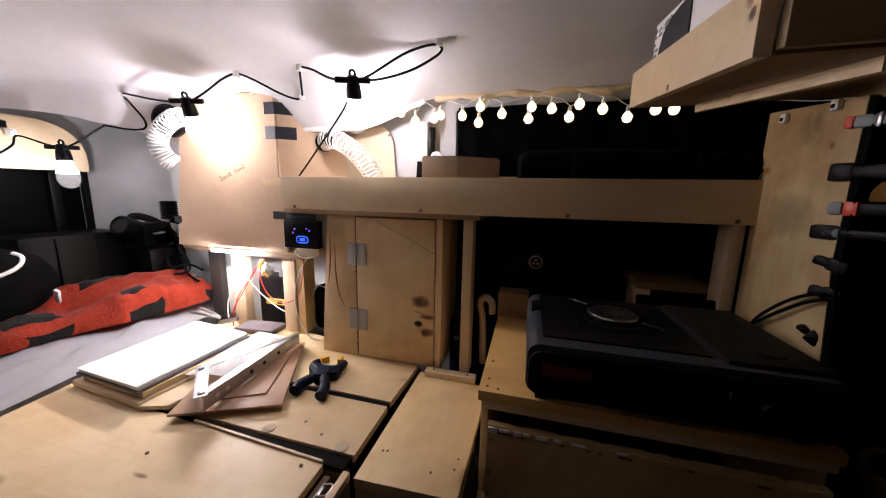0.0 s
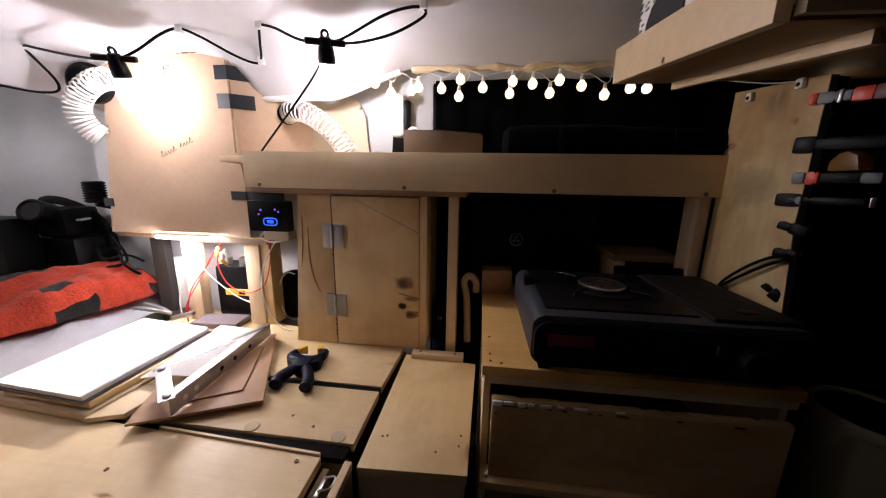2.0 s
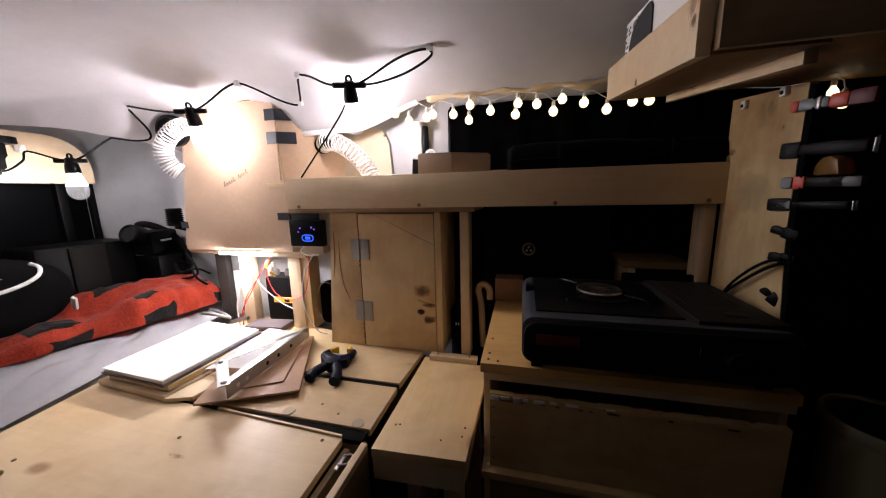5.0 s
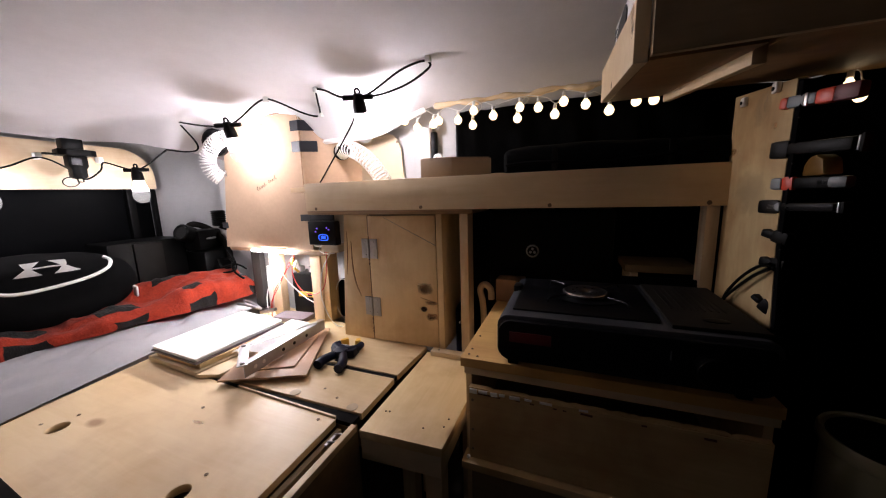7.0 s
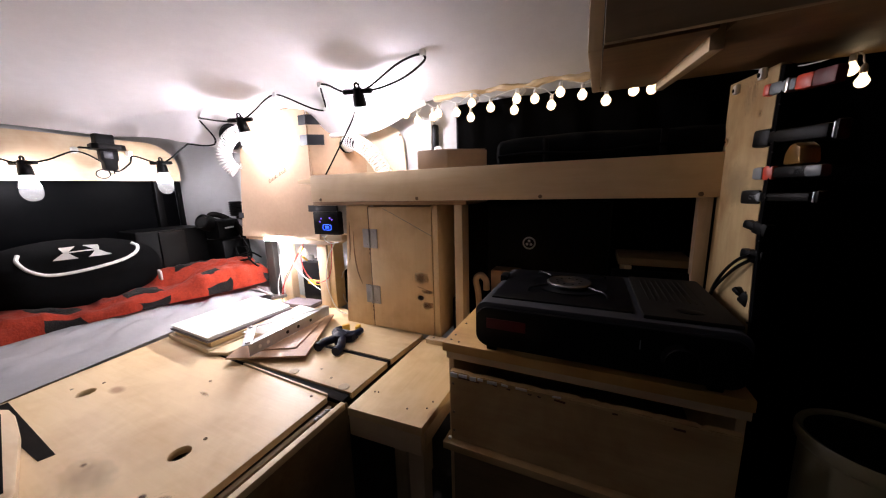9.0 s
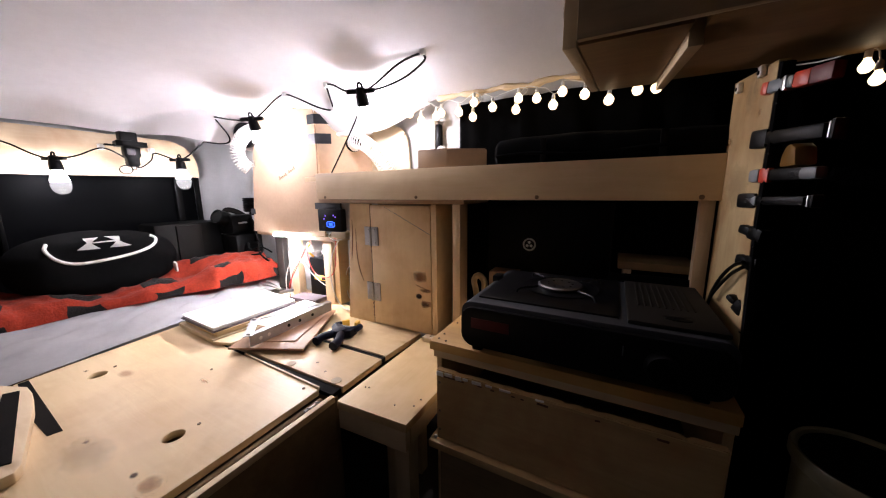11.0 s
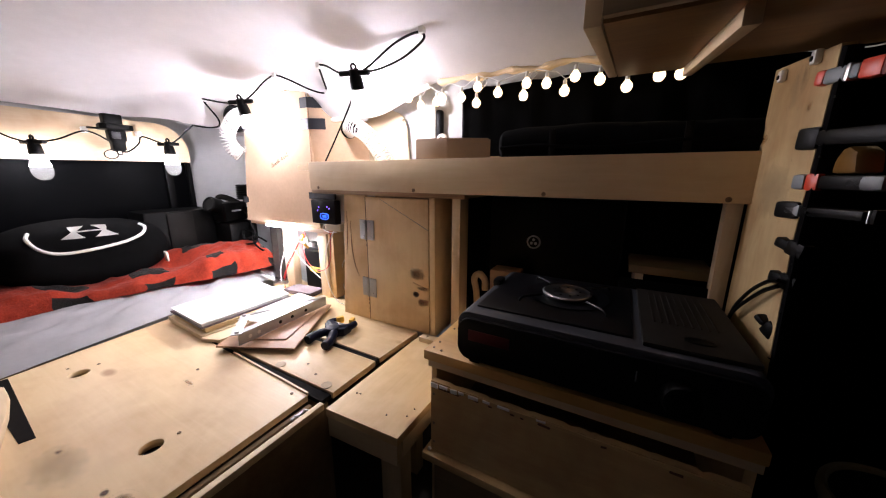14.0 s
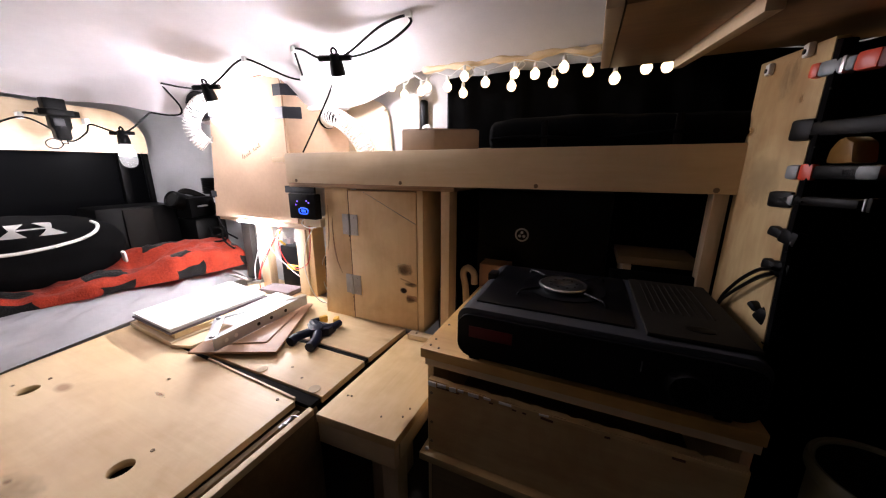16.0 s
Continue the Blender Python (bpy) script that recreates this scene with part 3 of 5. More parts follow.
dr = part("drawer", drawer_front(), DRAWERW, ctr, "drawer front with a splintered upper edge")
part("drawer_floor", bm_box(-0.040, 0.384, 0.4695, 0.90, 0.345, 0.355, 0.0008), DARKW, dr)
part("top_edge", bm_prism([(-0.040, 0.4785)] + [(-0.040 + 0.0142 * i, 0.4842 - 0.0016 * random.random()) for i in range(31)] + [(0.386, 0.4785)] + [(0.386 - 0.0142 * i, 0.4788 - 0.0022 * random.random() ** 2) for i in range(1, 30)], 0.4562, 0.4578, "y"), DRAWERW, dr, "pale torn veneer along the edge")
for i in range(14):
    x = -0.03 + 0.41 * random.random()
    part("chip", bm_obox(x, 0.4566, 0.4765 - 0.002 * random.random(), random.uniform(0.005, 0.018), 0.0022, random.uniform(0.0012, 0.0028), 0, 0, random.uniform(-6, 6), 0.0003), KNOT, dr)
for x, w, h in ((-0.034, 0.014, 0.009), (-0.016, 0.016, 0.006), (0.004, 0.012, 0.008), (0.018, 0.010, 0.005), (0.040, 0.018, 0.006), (0.063, 0.012, 0.004), (0.092, 0.020, 0.004), (0.150, 0.014, 0.003)):
    part("flake", bm_obox(x, 0.4560, 0.4835 - h / 2, w, 0.0024, h, 0, 4, random.uniform(-8, 8), 0.0006), PAPER, dr, "pale torn veneer flake")
part("ledge", bm_box(-0.056, 0.398, 0.446, 0.482, 0.322, 0.337), DRAWERW, ctr)
part("lower_panel", bm_box(-0.043, 0.385, 0.470, 0.482, 0.01, 0.321), DARKW, ctr)
part("eyelet", bm_lathe([(0.0035, -0.002), (0.0035, 0.0015), (0.0015, 0.002)], 12, pose(-0.045, 0.4560, 0.341, 90)), WHITEP, ctr, "small white plastic eyelet")
for x, y in ((-0.047, 0.50), (-0.047, 0.478), (-0.03, 0.474), (-0.047, 0.56)):
    screw(ctr, x, y, 0.5384, "z", 0.0022)
for z in (0.46, 0.40, 0.36):
    screw(ctr, -0.036, 0.4576, z, "y", 0.0026)

# ---- camping stove ----
stove = thing("camping_stove", (0.19, 0.57, 0.538), "black and grey single-burner camping stove on the counter", "stove")
X0, X1, Y0, Y1, Z0, Z1 = 0.010, 0.385, 0.452, 0.705, 0.552, 0.632


def rounded(x0, x1, z0, z1, r, n=6):
    """Outline of a rectangle with round corners."""
    pts = []
    for cx, cz, a0 in ((x1 - r, z1 - r, 0), (x0 + r, z1 - r, 90), (x0 + r, z0 + r, 180), (x1 - r, z0 + r, 270)):
        pts += [(cx + r * math.cos(radians(a0 + 90 * k / n)), cz + r * math.sin(radians(a0 + 90 * k / n))) for k in range(n + 1)]
    return pts


body = part("body", bm_prism(rounded(X0, X1, Z0, Z1, 0.020), Y0 + 0.004, Y1, "y", 0.003), STOVEG, stove)
part("front_panel", bm_prism(rounded(X0 + 0.003, X1 - 0.003, Z0 + 0.002, Z1 - 0.008, 0.022), Y0 - 0.003, Y0 + 0.008, "y", 0.002), STOVEB, stove)
part("badge", bm_box(X0 + 0.022, X0 + 0.088, Y0 - 0.0042, Y0 - 0.0025, 0.588, 0.606, 0.0006), DIMRED, stove, "plain dull red badge")
part("cooktop", bm_box(X0 + 0.022, 0.252, Y0 + 0.03, Y1 - 0.01, Z1 - 0.002, Z1 + 0.003, 0.002), STOVEB, stove, "black enamel cooktop")
part("canister_lid", bm_box(0.262, X1 - 0.008, Y0 + 0.016, Y1 - 0.01, Z1 - 0.001, Z1 + 0.006, 0.004), DUSTY, stove, "ribbed dusty black canister cover")
for i in range(9):
    part("rib", bm_box(0.278 + 0.009 * i, 0.281 + 0.009 * i, Y0 + 0.09, Y1 - 0.03, Z1 + 0.005, Z1 + 0.0070, 0.0008), DUSTY, stove)
part("finger_recess", bm_lathe([(0.012, 0), (0.012, 0.0015), (0.009, 0.002)], 18, pose(0.325, 0.50, Z1 + 0.0055) @ Matrix.Diagonal((1.4, 0.8, 1, 1))), BLACKR, stove)
bx, by = 0.153, 0.598
part("drip_ring", bm_lathe([(0.066, Z1 + 0.0028), (0.068, Z1 + 0.005), (0.058, Z1 + 0.0045), (0.054, Z1 + 0.0032)], 36, Matrix.Translation((bx, by, 0))), STOVEB, stove)
b = part("burner", bm_lathe([(0.036, Z1 + 0.002), (0.040, Z1 + 0.006), (0.041, Z1 + 0.009), (0.038, Z1 + 0.011), (0.034, Z1 + 0.0095), (0.030, Z1 + 0.010), (0.014, Z1 + 0.010), (0.010, Z1 + 0.007)], 36, Matrix.Translation((bx, by, 0))), STEEL, stove, "steel burner head")
for i in range(9):
    a = 2 * math.pi * i / 9 + 0.2
    part("jet", bm_lathe([(0.0022, Z1 + 0.0098), (0.0022, Z1 + 0.0106), (0.001, Z1 + 0.0108)], 8, Matrix.Translation((bx + 0.022 * math.cos(a), by + 0.022 * math.sin(a), 0))), STOVEB, b)
for i in range(4):
    a = radians(45 + 90 * i)
    c, s_ = math.cos(a), math.sin(a)
    part("pan_support", bm_tube([(bx + 0.050 * c, by + 0.050 * s_, Z1 + 0.010), (bx + 0.080 * c, by + 0.080 * s_, Z1 + 0.0105), (bx + 0.090 * c, by + 0.090 * s_, Z1 + 0.008), (bx + 0.093 * c, by + 0.093 * s_, Z1 + 0.003)], 0.0020, 8, 5), STOVEB, stove)
part("rear_latch", bm_box(X0 + 0.006, X0 + 0.022, 0.60, 0.63, Z1 - 0.004, Z1 + 0.010, 0.003), STOVEB, stove)
part("dial", bm_lathe([(0.022, 0.0), (0.021, 0.010), (0.019, 0.014), (0.004, 0.015)], 28, pose(0.306, Y0 - 0.003, 0.586, 90)), BLACKP, stove, "black control dial")
part("ignition_mark", bm_box(0.258, 0.2595, Y0 - 0.0046, Y0 - 0.003, 0.592, 0.606, 0.0003), GREYTOOL, stove)
for x in (X0 + 0.025, X1 - 0.03):
    for y in (Y0 + 0.025, Y1 - 0.03):
        part("foot", bm_box(x - 0.009, x + 0.009, y - 0.009, y + 0.009, 0.538, Z0 + 0.002, 0.002), BLACKR, stove)

case = thing("black_case", (0.08, 0.90, 0.538), "black hard case with a round steel emblem", "case")
part("shell", bm_box(-0.10, 0.235, 0.884, 0.924, 0.538, 0.785, 0.010), BLACKP, case)
emb = part("emblem", bm_lathe([(0.0185, 0), (0.0185, 0.002), (0.0170, 0.003), (0.0150, 0.0028), (0.0145, 0.0012), (0.002, 0.0012)], 30, pose(0.026, 0.884, 0.667, 90)), STEEL, case, "round steel emblem")
part("field", bm_lathe([(0.0140, 0.0012), (0.0140, 0.0022), (0.002, 0.0024)], 26, pose(0.026, 0.884, 0.667, 90)), BLACKP, emb)
for i in range(3):
    a = radians(90 + 120 * i)
    part("spot", bm_lathe([(0.0040, 0), (0.0040, 0.001), (0.003, 0.0012)], 12, pose(0.026 + 0.0065 * math.cos(a), 0.8816, 0.667 + 0.0065 * math.sin(a), 90)), STEEL, emb)
carton = thing("brown_block", (-0.03, 0.80, 0.538), "small brown wooden block behind the stove", "block")
part("block", bm_box(-0.062, 0.012, 0.795, 0.85, 0.538, 0.600, 0.002), HARDB, carton)
hook = thing("pine_hook", (-0.10, 0.80, TOP), "rounded pine handle beside the upright", "handle")
part("handle", bm_tube([(-0.095, 0.80, 0.40), (-0.10, 0.80, 0.52), (-0.108, 0.80, 0.565), (-0.095, 0.80, 0.582), (-0.078, 0.80, 0.568), (-0.076, 0.80, 0.54)], 0.009, 10, 6), PINE_Z, hook)
dark_bottle = thing("dark_bottle", (-0.165, 0.84, 0), "dark plastic bottle in the narrow gap", "bottle")
part("bottle", bm_lathe([(0.024, 0.001), (0.026, 0.005), (0.026, 0.49), (0.012, 0.515), (0.012, 0.53)], 20, Matrix.Translation((-0.168, 0.835, 0))), NAVY, dark_bottle)
part("print_bar", bm_box(-0.176, -0.173, 0.8072, 0.8092, 0.452, 0.460, 0), WHITEP, dark_bottle)
part("print_bar", bm_box(-0.169, -0.166, 0.8072, 0.8092, 0.452, 0.460, 0), WHITEP, dark_bottle)

# ---- things on the long shelf ----
cb = thing("small_carton", (-0.16, 0.78, 0.870), "plain brown cardboard carton on the shelf", "carton")
part("carton", bm_prism([(-0.250, 0.735), (-0.165, 0.742), (-0.075, 0.80), (-0.20, 0.835)], 0.8705, 0.927, "z", 0.002), BROWNCARD, cb)
part("flap", bm_prism([(-0.248, 0.737), (-0.167, 0.744), (-0.08, 0.798), (-0.20, 0.832)], 0.9275, 0.9295, "z"), BROWNCARD, cb)
roll = thing("black_curtain_roll", (0.2, 0.79, 0.870), "rolled black blackout cloth on the shelf", "cloth roll")


def roll_at(u, v):
    x = -0.030 + 0.458 * u
    a = 2 * math.pi * v
    end = min(1.0, 12 * min(u, 1 - u) + 0.72)
    ry, rz = 0.048 * end, (0.033 + 0.005 * math.sin(5 * u)) * end
    w = 0.003 * noise.noise(Vector((x * 18, 3 * math.cos(a), 3 * math.sin(a))))
    return x, 0.768 + (ry + w) * math.copysign(abs(math.cos(a)) ** 0.7, math.cos(a)), 0.9045 + (rz + w) * math.copysign(abs(math.sin(a)) ** 0.7, math.sin(a))


rb = bm_sheet(48, 20, roll_at)
bmesh.ops.remove_doubles(rb, verts=rb.verts[:], dist=0.0004)
bmesh.ops.holes_fill(rb, edges=rb.edges[:], sides=0)
part("roll", rb, BLACKF, roll)
part("wrapped_edge", bm_tube([(-0.022 + 0.055 * k, 0.7185 + 0.002 * math.sin(1.9 * k), 0.897 + 0.004 * math.sin(1.3 * k)) for k in range(9)], 0.0035, 8, 4), BLACKF, roll, "loose hem along the roll")
for x in (0.08, 0.30):
    part("tie", bm_box(x, x + 0.012, 0.7155, 0.7185, 0.880, 0.930, 0.001), WEBBING, roll, "black webbing tie")
curtain = thing("black_curtain", (0.2, 0.90, 0.88), "black blackout cloth hanging over the side window", "curtain")


def curtain_at(u, v):
    x = -0.205 + 0.80 * u
    return x, 0.912 + 0.006 * math.sin(38 * u + 3 * v) + 0.003 * math.sin(71 * u), 0.872 + 0.205 * v


part("cloth", bm_sheet(90, 8, curtain_at, 0.003), BLACKF, curtain)
belt = thing("belt_anchor", (-0.285, 0.90, 0.87), "grey seat belt slot with a black buckle", "seat belt")
part("cover", bm_box(-0.325, -0.288, 0.900, 0.929, 0.935, 1.045, 0.016), WHITEP, belt, "pale plastic belt cover")
part("slot", bm_box(-0.292, -0.274, 0.906, 0.929, 0.945, 1.03, 0.006), BLACKP, belt)
part("strap", bm_prism([(-0.322, 0.872), (-0.262, 0.872), (-0.268, 0.928), (-0.318, 0.934)], 0.894, 0.900, "y", 0.001), WEBBING, belt)
part("button", bm_lathe([(0.016, 0), (0.015, 0.007), (0.008, 0.008), (0.007, 0.004), (0.002, 0.004)], 20, pose(-0.262, 0.897, 0.945, 90)), WHITEP, belt, "round white plastic boss")
slip = thing("white_slip", (-0.33, 0.76, 0.87), "white cloth slip lying on the shelf", "cloth")
part("cloth", bm_sheet(14, 5, lambda u, v: (-0.405 + 0.15 * u, 0.735 + 0.05 * v, 0.8735 + 0.009 * math.sin(3.1 * u) + 0.002 * math.sin(9 * u + 4 * v)), 0.002), SHEETW, slip)
offcut = thing("shelf_offcut", (-0.08, 0.82, 0.87), "brown offcut lying behind the carton", "offcut")
part("board", bm_box(-0.15, -0.02, 0.838, 0.865, 0.8705, 0.889), PLY, offcut)
creamb = thing("cream_panel", (-0.46, 0.91, 0.87), "cream board with a torn upper edge", "board")


def torn():
    rng = random.Random(2)
    top = []
    for i in range(24):
        u = i / 23
        top.append((-0.585 + 0.185 * u, 1.045 - 0.02 * u ** 4 - (0.035 * max(0, (u - 0.85) / 0.15) ** 2) + rng.uniform(-0.003, 0.003)))
    return bm_prism([(-0.585, 0.8705)] + top + [(-0.392, 0.8705)], 0.912, 0.918, "y")


part("board", torn(), CREAM, creamb)
screw(creamb, -0.412, 0.911, 1.01, "y", 0.004)

# ---- cardboard heater box ----
hb = thing("heater_box", (-0.88, 0.85, 0.66), "tall cardboard box taped at the corner", "cardboard box")


def front_face():
    rng = random.Random(7)
    top = [(-1.040 + 0.335 * i / 30, 1.108 + 0.006 * i / 30 + rng.uniform(-0.003, 0.002)) for i in range(31)]
    return bm_prism([(-1.108, 0.662)] + top + [(-0.692, 0.885), (-0.684, 0.796), (-0.684, 0.662)], 0.786, 0.791, "y")


part("front_panel", front_face(), CARD, hb)
part("torn_edge", bm_tube([(-1.04, 0.788, 1.110), (-0.93, 0.789, 1.114), (-0.82, 0.788, 1.115), (-0.707, 0.788, 1.116)], 0.0026, 6, 6), CARDEDGE, hb)
side = bm_prism([(-0.702, 0.792), (-0.698, 0.788), (-0.548, 0.900), (-0.552, 0.904)], 0.8705, 1.085, "z")
for v in side.verts:
    if v.co.z > 1:
        v.co.z = 1.113 if v.co.y < 0.85 else 1.066
part("side_panel", side, CARD, hb)
part("left_side", bm_prism([(-1.104, 0.662), (-1.038, 1.106), (-1.034, 1.106), (-1.100, 0.662)], 0.792, 0.90, "y"), CARD, hb)
part("corner_edge", bm_box(-0.7015, -0.6965, 0.7855, 0.7885, 0.88, 1.05, 0.0008), CARDEDGE, hb)
for z, w in ((1.068, 0.016), (1.003, 0.017)):
    for u0, v0, u1, v1, nm in ((-0.732, 0.7845, -0.699, 0.7845, "tape"), (-0.699, 0.7845, -0.655, 0.8165, "tape")):
        d = Vector((v1 - v0, -(u1 - u0))).normalized() * 0.0012
        tb = bm_prism([(u0, v0), (u1, v1), (u1 + d.x, v1 + d.y), (u0 + d.x, v0 + d.y)], z - w, z + w)
        part("tape", tb, TAPE, hb, "black tape strip")
for x, z, w in ((-0.703, 0.772, 0.021), (-1.098, 0.745, 0.014)):
    part("tape", bm_box(x - w, x + w, 0.7835, 0.7858, z - 0.011, z + 0.011, 0), TAPE, hb, "black tape strip")


for px, hgt in ((-0.912, 0.016), (-0.902, 0.009), (-0.893, 0.008), (-0.884, 0.008), (-0.876, 0.013), (-0.854, 0.012), (-0.844, 0.008), (-0.835, 0.008), (-0.826, 0.015)):
    base = 0.868 + 0.42 * (px + 0.91)
    part("scribble", bm_tube([(px, 0.7855, base), (px + 0.002, 0.7855, base + hgt), (px + 0.006, 0.7855, base + 0.001), (px + 0.010, 0.7855, base + 0.006)], 0.00055, 4, 4), BLACKP, hb)
part("scribble", bm_tube([(-0.868, 0.7852, 1.085), (-0.868, 0.7852, 1.068), (-0.868, 0.7852, 1.084), (-0.852, 0.7852, 1.086), (-0.866, 0.7855, 1.078), (-0.856, 0.7855, 1.079)], 0.0006, 4, 3), BLACKP, hb)


def hose_parts(parent, pts, r, rings):
    """Clear corrugated hose: film with raised wire rings."""
    part("film", bm_tube(pts, r * 0.94, 20, 8), HOSE, parent, "clear plastic film")
    path = smooth_path(pts, 24)
    for k in range(rings):
        i = int((k + 0.5) / rings * (len(path) - 2))
        d = (path[i + 1] - path[i]).normalized()
        a = d.orthogonal().normalized()
        b = d.cross(a)
        ring = [path[i] + r * (math.cos(t) * a + math.sin(t) * b) for t in [2 * math.pi * j / 18 for j in range(19)]]
        part("ring", bm_tube(ring, 0.0019, 6, 1), WHITEP, parent)


h1 = thing("vent_hose", (-1.1, 0.75, 0.95), "clear corrugated hose from vent to heater box", "hose")
hose_parts(h1, [(-0.958, 0.728, 1.042), (-0.989, 0.724, 1.036), (-1.022, 0.720, 1.015), (-1.044, 0.718, 0.985), (-1.048, 0.722, 0.953), (-1.040, 0.735, 0.926), (-1.030, 0.748, 0.912)], 0.0238, 22)
h2 = thing("outlet_hose", (-0.50, 0.83, 0.9), "clear corrugated hose leaving the cardboard box", "hose")
hose_parts(h2, [(-0.605, 0.880, 0.982), (-0.578, 0.852, 0.992), (-0.530, 0.832, 0.984), (-0.478, 0.822, 0.955), (-0.435, 0.815, 0.915), (-0.408, 0.81, 0.878)], 0.0245, 20)
part("dark_opening", bm_lathe([(0.027, 0), (0.027, 0.001), (0.020, 0.0012)], 20, look((-0.596, 0.863, 0.986), (-0.484, 0.712, 0.986)) @ pose(0, 0, -0.001, 180)), BLACKR, h2)
vent = thing("round_vent", (-1.11, 0.74, 1.05), "round black plastic air vent", "vent")
part("vent", bm_lathe([(0.050, -0.012), (0.050, 0.004), (0.042, 0.009), (0.033, 0.004), (0.008, 0.005)], 28, look((-1.045, 0.752, 1.039), (-0.9, 0.3, 1.0)) @ pose(0, 0, 0, 180) @ Matrix.Scale(0.93, 4)), BLACKP, vent)
part("bracket", bm_tube([(-1.05, 0.757, 1.039), (-1.09, 0.83, 1.045), (-1.13, 0.93, 1.06)], 0.012, 8, 4), BLACKP, vent)
part("clamp_ring", bm_box(-1.072, -1.055, 0.779, 0.7858, 0.925, 0.947, 0.002), STEEL, h1)

coil = thing("black_coil", (-1.20, 0.83, 0.74), "short black corrugated conduit beside the cardboard box", "conduit")
for k in range(8):
    part("ring", bm_lathe([(0.022, 0.0), (0.026, 0.002), (0.026, 0.004), (0.022, 0.006)], 18, Matrix.Translation((-1.205, 0.835, 0.740 + 0.0075 * k))), BLACKR, coil)
part("stub", bm_tube([(-1.205, 0.835, 0.742), (-1.19, 0.87, 0.73), (-1.18, 0.93, 0.72)], 0.016, 10, 5), BLACKR, coil)
part("core", bm_lathe([(0.021, 0.738), (0.021, 0.80)], 16, Matrix.Translation((-1.205, 0.835, 0))), BLACKR, coil)

# ---- power bench under the heater box ----
bench = thing("bench_frame", (-0.86, 0.84, TOP), "rough pine frame carrying the cardboard box", "frame")
part("ledge", bm_prism([(-1.105, 0.80), (-0.85, 0.785), (-0.85, 0.86), (-1.105, 0.86)], 0.648, 0.6610, "z", 0.001), PINE, bench)
part("ledge", bm_prism([(-0.845, 0.785), (-0.63, 0.778), (-0.63, 0.85), (-0.845, 0.86)], 0.645, 0.6612, "z", 0.001), PLY, bench)
# Darker strips put the ledge front's shadow below the lamp into the colour.
part("edge_strip", bm_prism([(-1.105, 0.7965), (-0.85, 0.7815), (-0.85, 0.7845), (-1.105, 0.7995)], 0.6485, 0.6600), EDGE, bench, "brown ledge front with its shadow in the colour")
part("edge_strip", bm_prism([(-0.845, 0.7815), (-0.63, 0.7745), (-0.63, 0.7775), (-0.845, 0.7845)], 0.6455, 0.6600), EDGE, bench, "brown ledge front with its shadow in the colour")
part("leg", bm_box(-1.064, -1.018, 0.846, 0.870, 0.402, 0.6475), plain("dark_stained_post", (0.022, 0.017, 0.014), 0.6), bench, "dark brown rear leg")
jar = thing("white_jar", (-1.022, 0.895, TOP), "white ribbed plastic jar behind the frame leg", "jar")
part("jar", bm_lathe([(0.020, 0.402), (0.023, 0.406), (0.023, 0.50), (0.025, 0.503), (0.025, 0.512), (0.023, 0.515), (0.023, 0.540), (0.016, 0.552)], 20, Matrix.Translation((-1.022, 0.895, 0))), WHITEP, jar)
part("lid", bm_lathe([(0.0175, 0.5525), (0.0175, 0.566), (0.015, 0.568)], 20, Matrix.Translation((-1.022, 0.895, 0))), WHITEP, jar)
bar = thing("led_bar", (-0.865, 0.765, 0.662), "lit white LED bar along the front of the ledge", "LED lamp")
part("housing", bm_box(-0.940, -0.790, 0.748, 0.7780, 0.6640, 0.667, 0.001), PINE, bar)
part("diffuser", bm_box(-0.930, -0.805, 0.750, 0.7640, 0.656, 0.6636, 0.001), GLOWL, bar, "glowing LED diffuser")
part("leg", bm_box(-0.915, -0.872, 0.803, 0.835, 0.402, 0.647), PINE_Z, bench)
part("leg", bm_box(-0.722, -0.678, 0.803, 0.835, 0.402, 0.644), PINE_Z, bench)
part("leg", bm_box(-0.676, -0.650, 0.808, 0.86, 0.402, 0.644), PLY_Y, bench)
mon = thing("charge_monitor", (-0.57, 0.72, 0.69), "small black charge controller with a lit blue display", "controller")
part("housing", bm_box(-0.623, -0.521, 0.706, 0.730, 0.694, 0.767, 0.004), BLACKP, mon)
part("mount_tape", bm_box(-0.632, -0.545, 0.7315, 0.737, 0.76, 0.784, 0.0008), TAPE, mon)
ring = [(-0.566 + (0.017 * math.copysign(abs(math.cos(t)) ** 0.6, math.cos(t))), 0.7052, 0.718 + 0.0085 * math.copysign(abs(math.sin(t)) ** 0.6, math.sin(t))) for t in [2 * math.pi * i / 28 for i in range(29)]]
part("display_mark", bm_tube(ring, 0.0014, 6, 1), SCREEN, mon, "blue lit symbol")
part("display_mark", bm_box(-0.574, -0.558, 0.7048, 0.7062, 0.714, 0.722, 0.0005), SCREEN, mon)
for x, z in ((-0.588, 0.745), (-0.594, 0.735), (-0.552, 0.747), (-0.544, 0.742)):
    part("led", bm_lathe([(0.0024, 0), (0.0024, 0.0014), (0.001, 0.002)], 10, pose(x, 0.706, z, 90)), LED, mon)
term = thing("terminal_block", (-0.60, 0.75, 0.662), "cream plastic junction box with looped wire", "junction box")
part("block", bm_box(-0.622, -0.552, 0.752, 0.79, 0.663, 0.690, 0.006), CREAM, term)
part("loop", bm_tube([(-0.61, 0.750, 0.690), (-0.625, 0.748, 0.672), (-0.60, 0.747, 0.660), (-0.565, 0.748, 0.663)], 0.0018, 6, 5), WHITEP, term)
battery = thing("battery_box", (-0.78, 0.87, TOP), "black battery case with a yellow label", "battery")
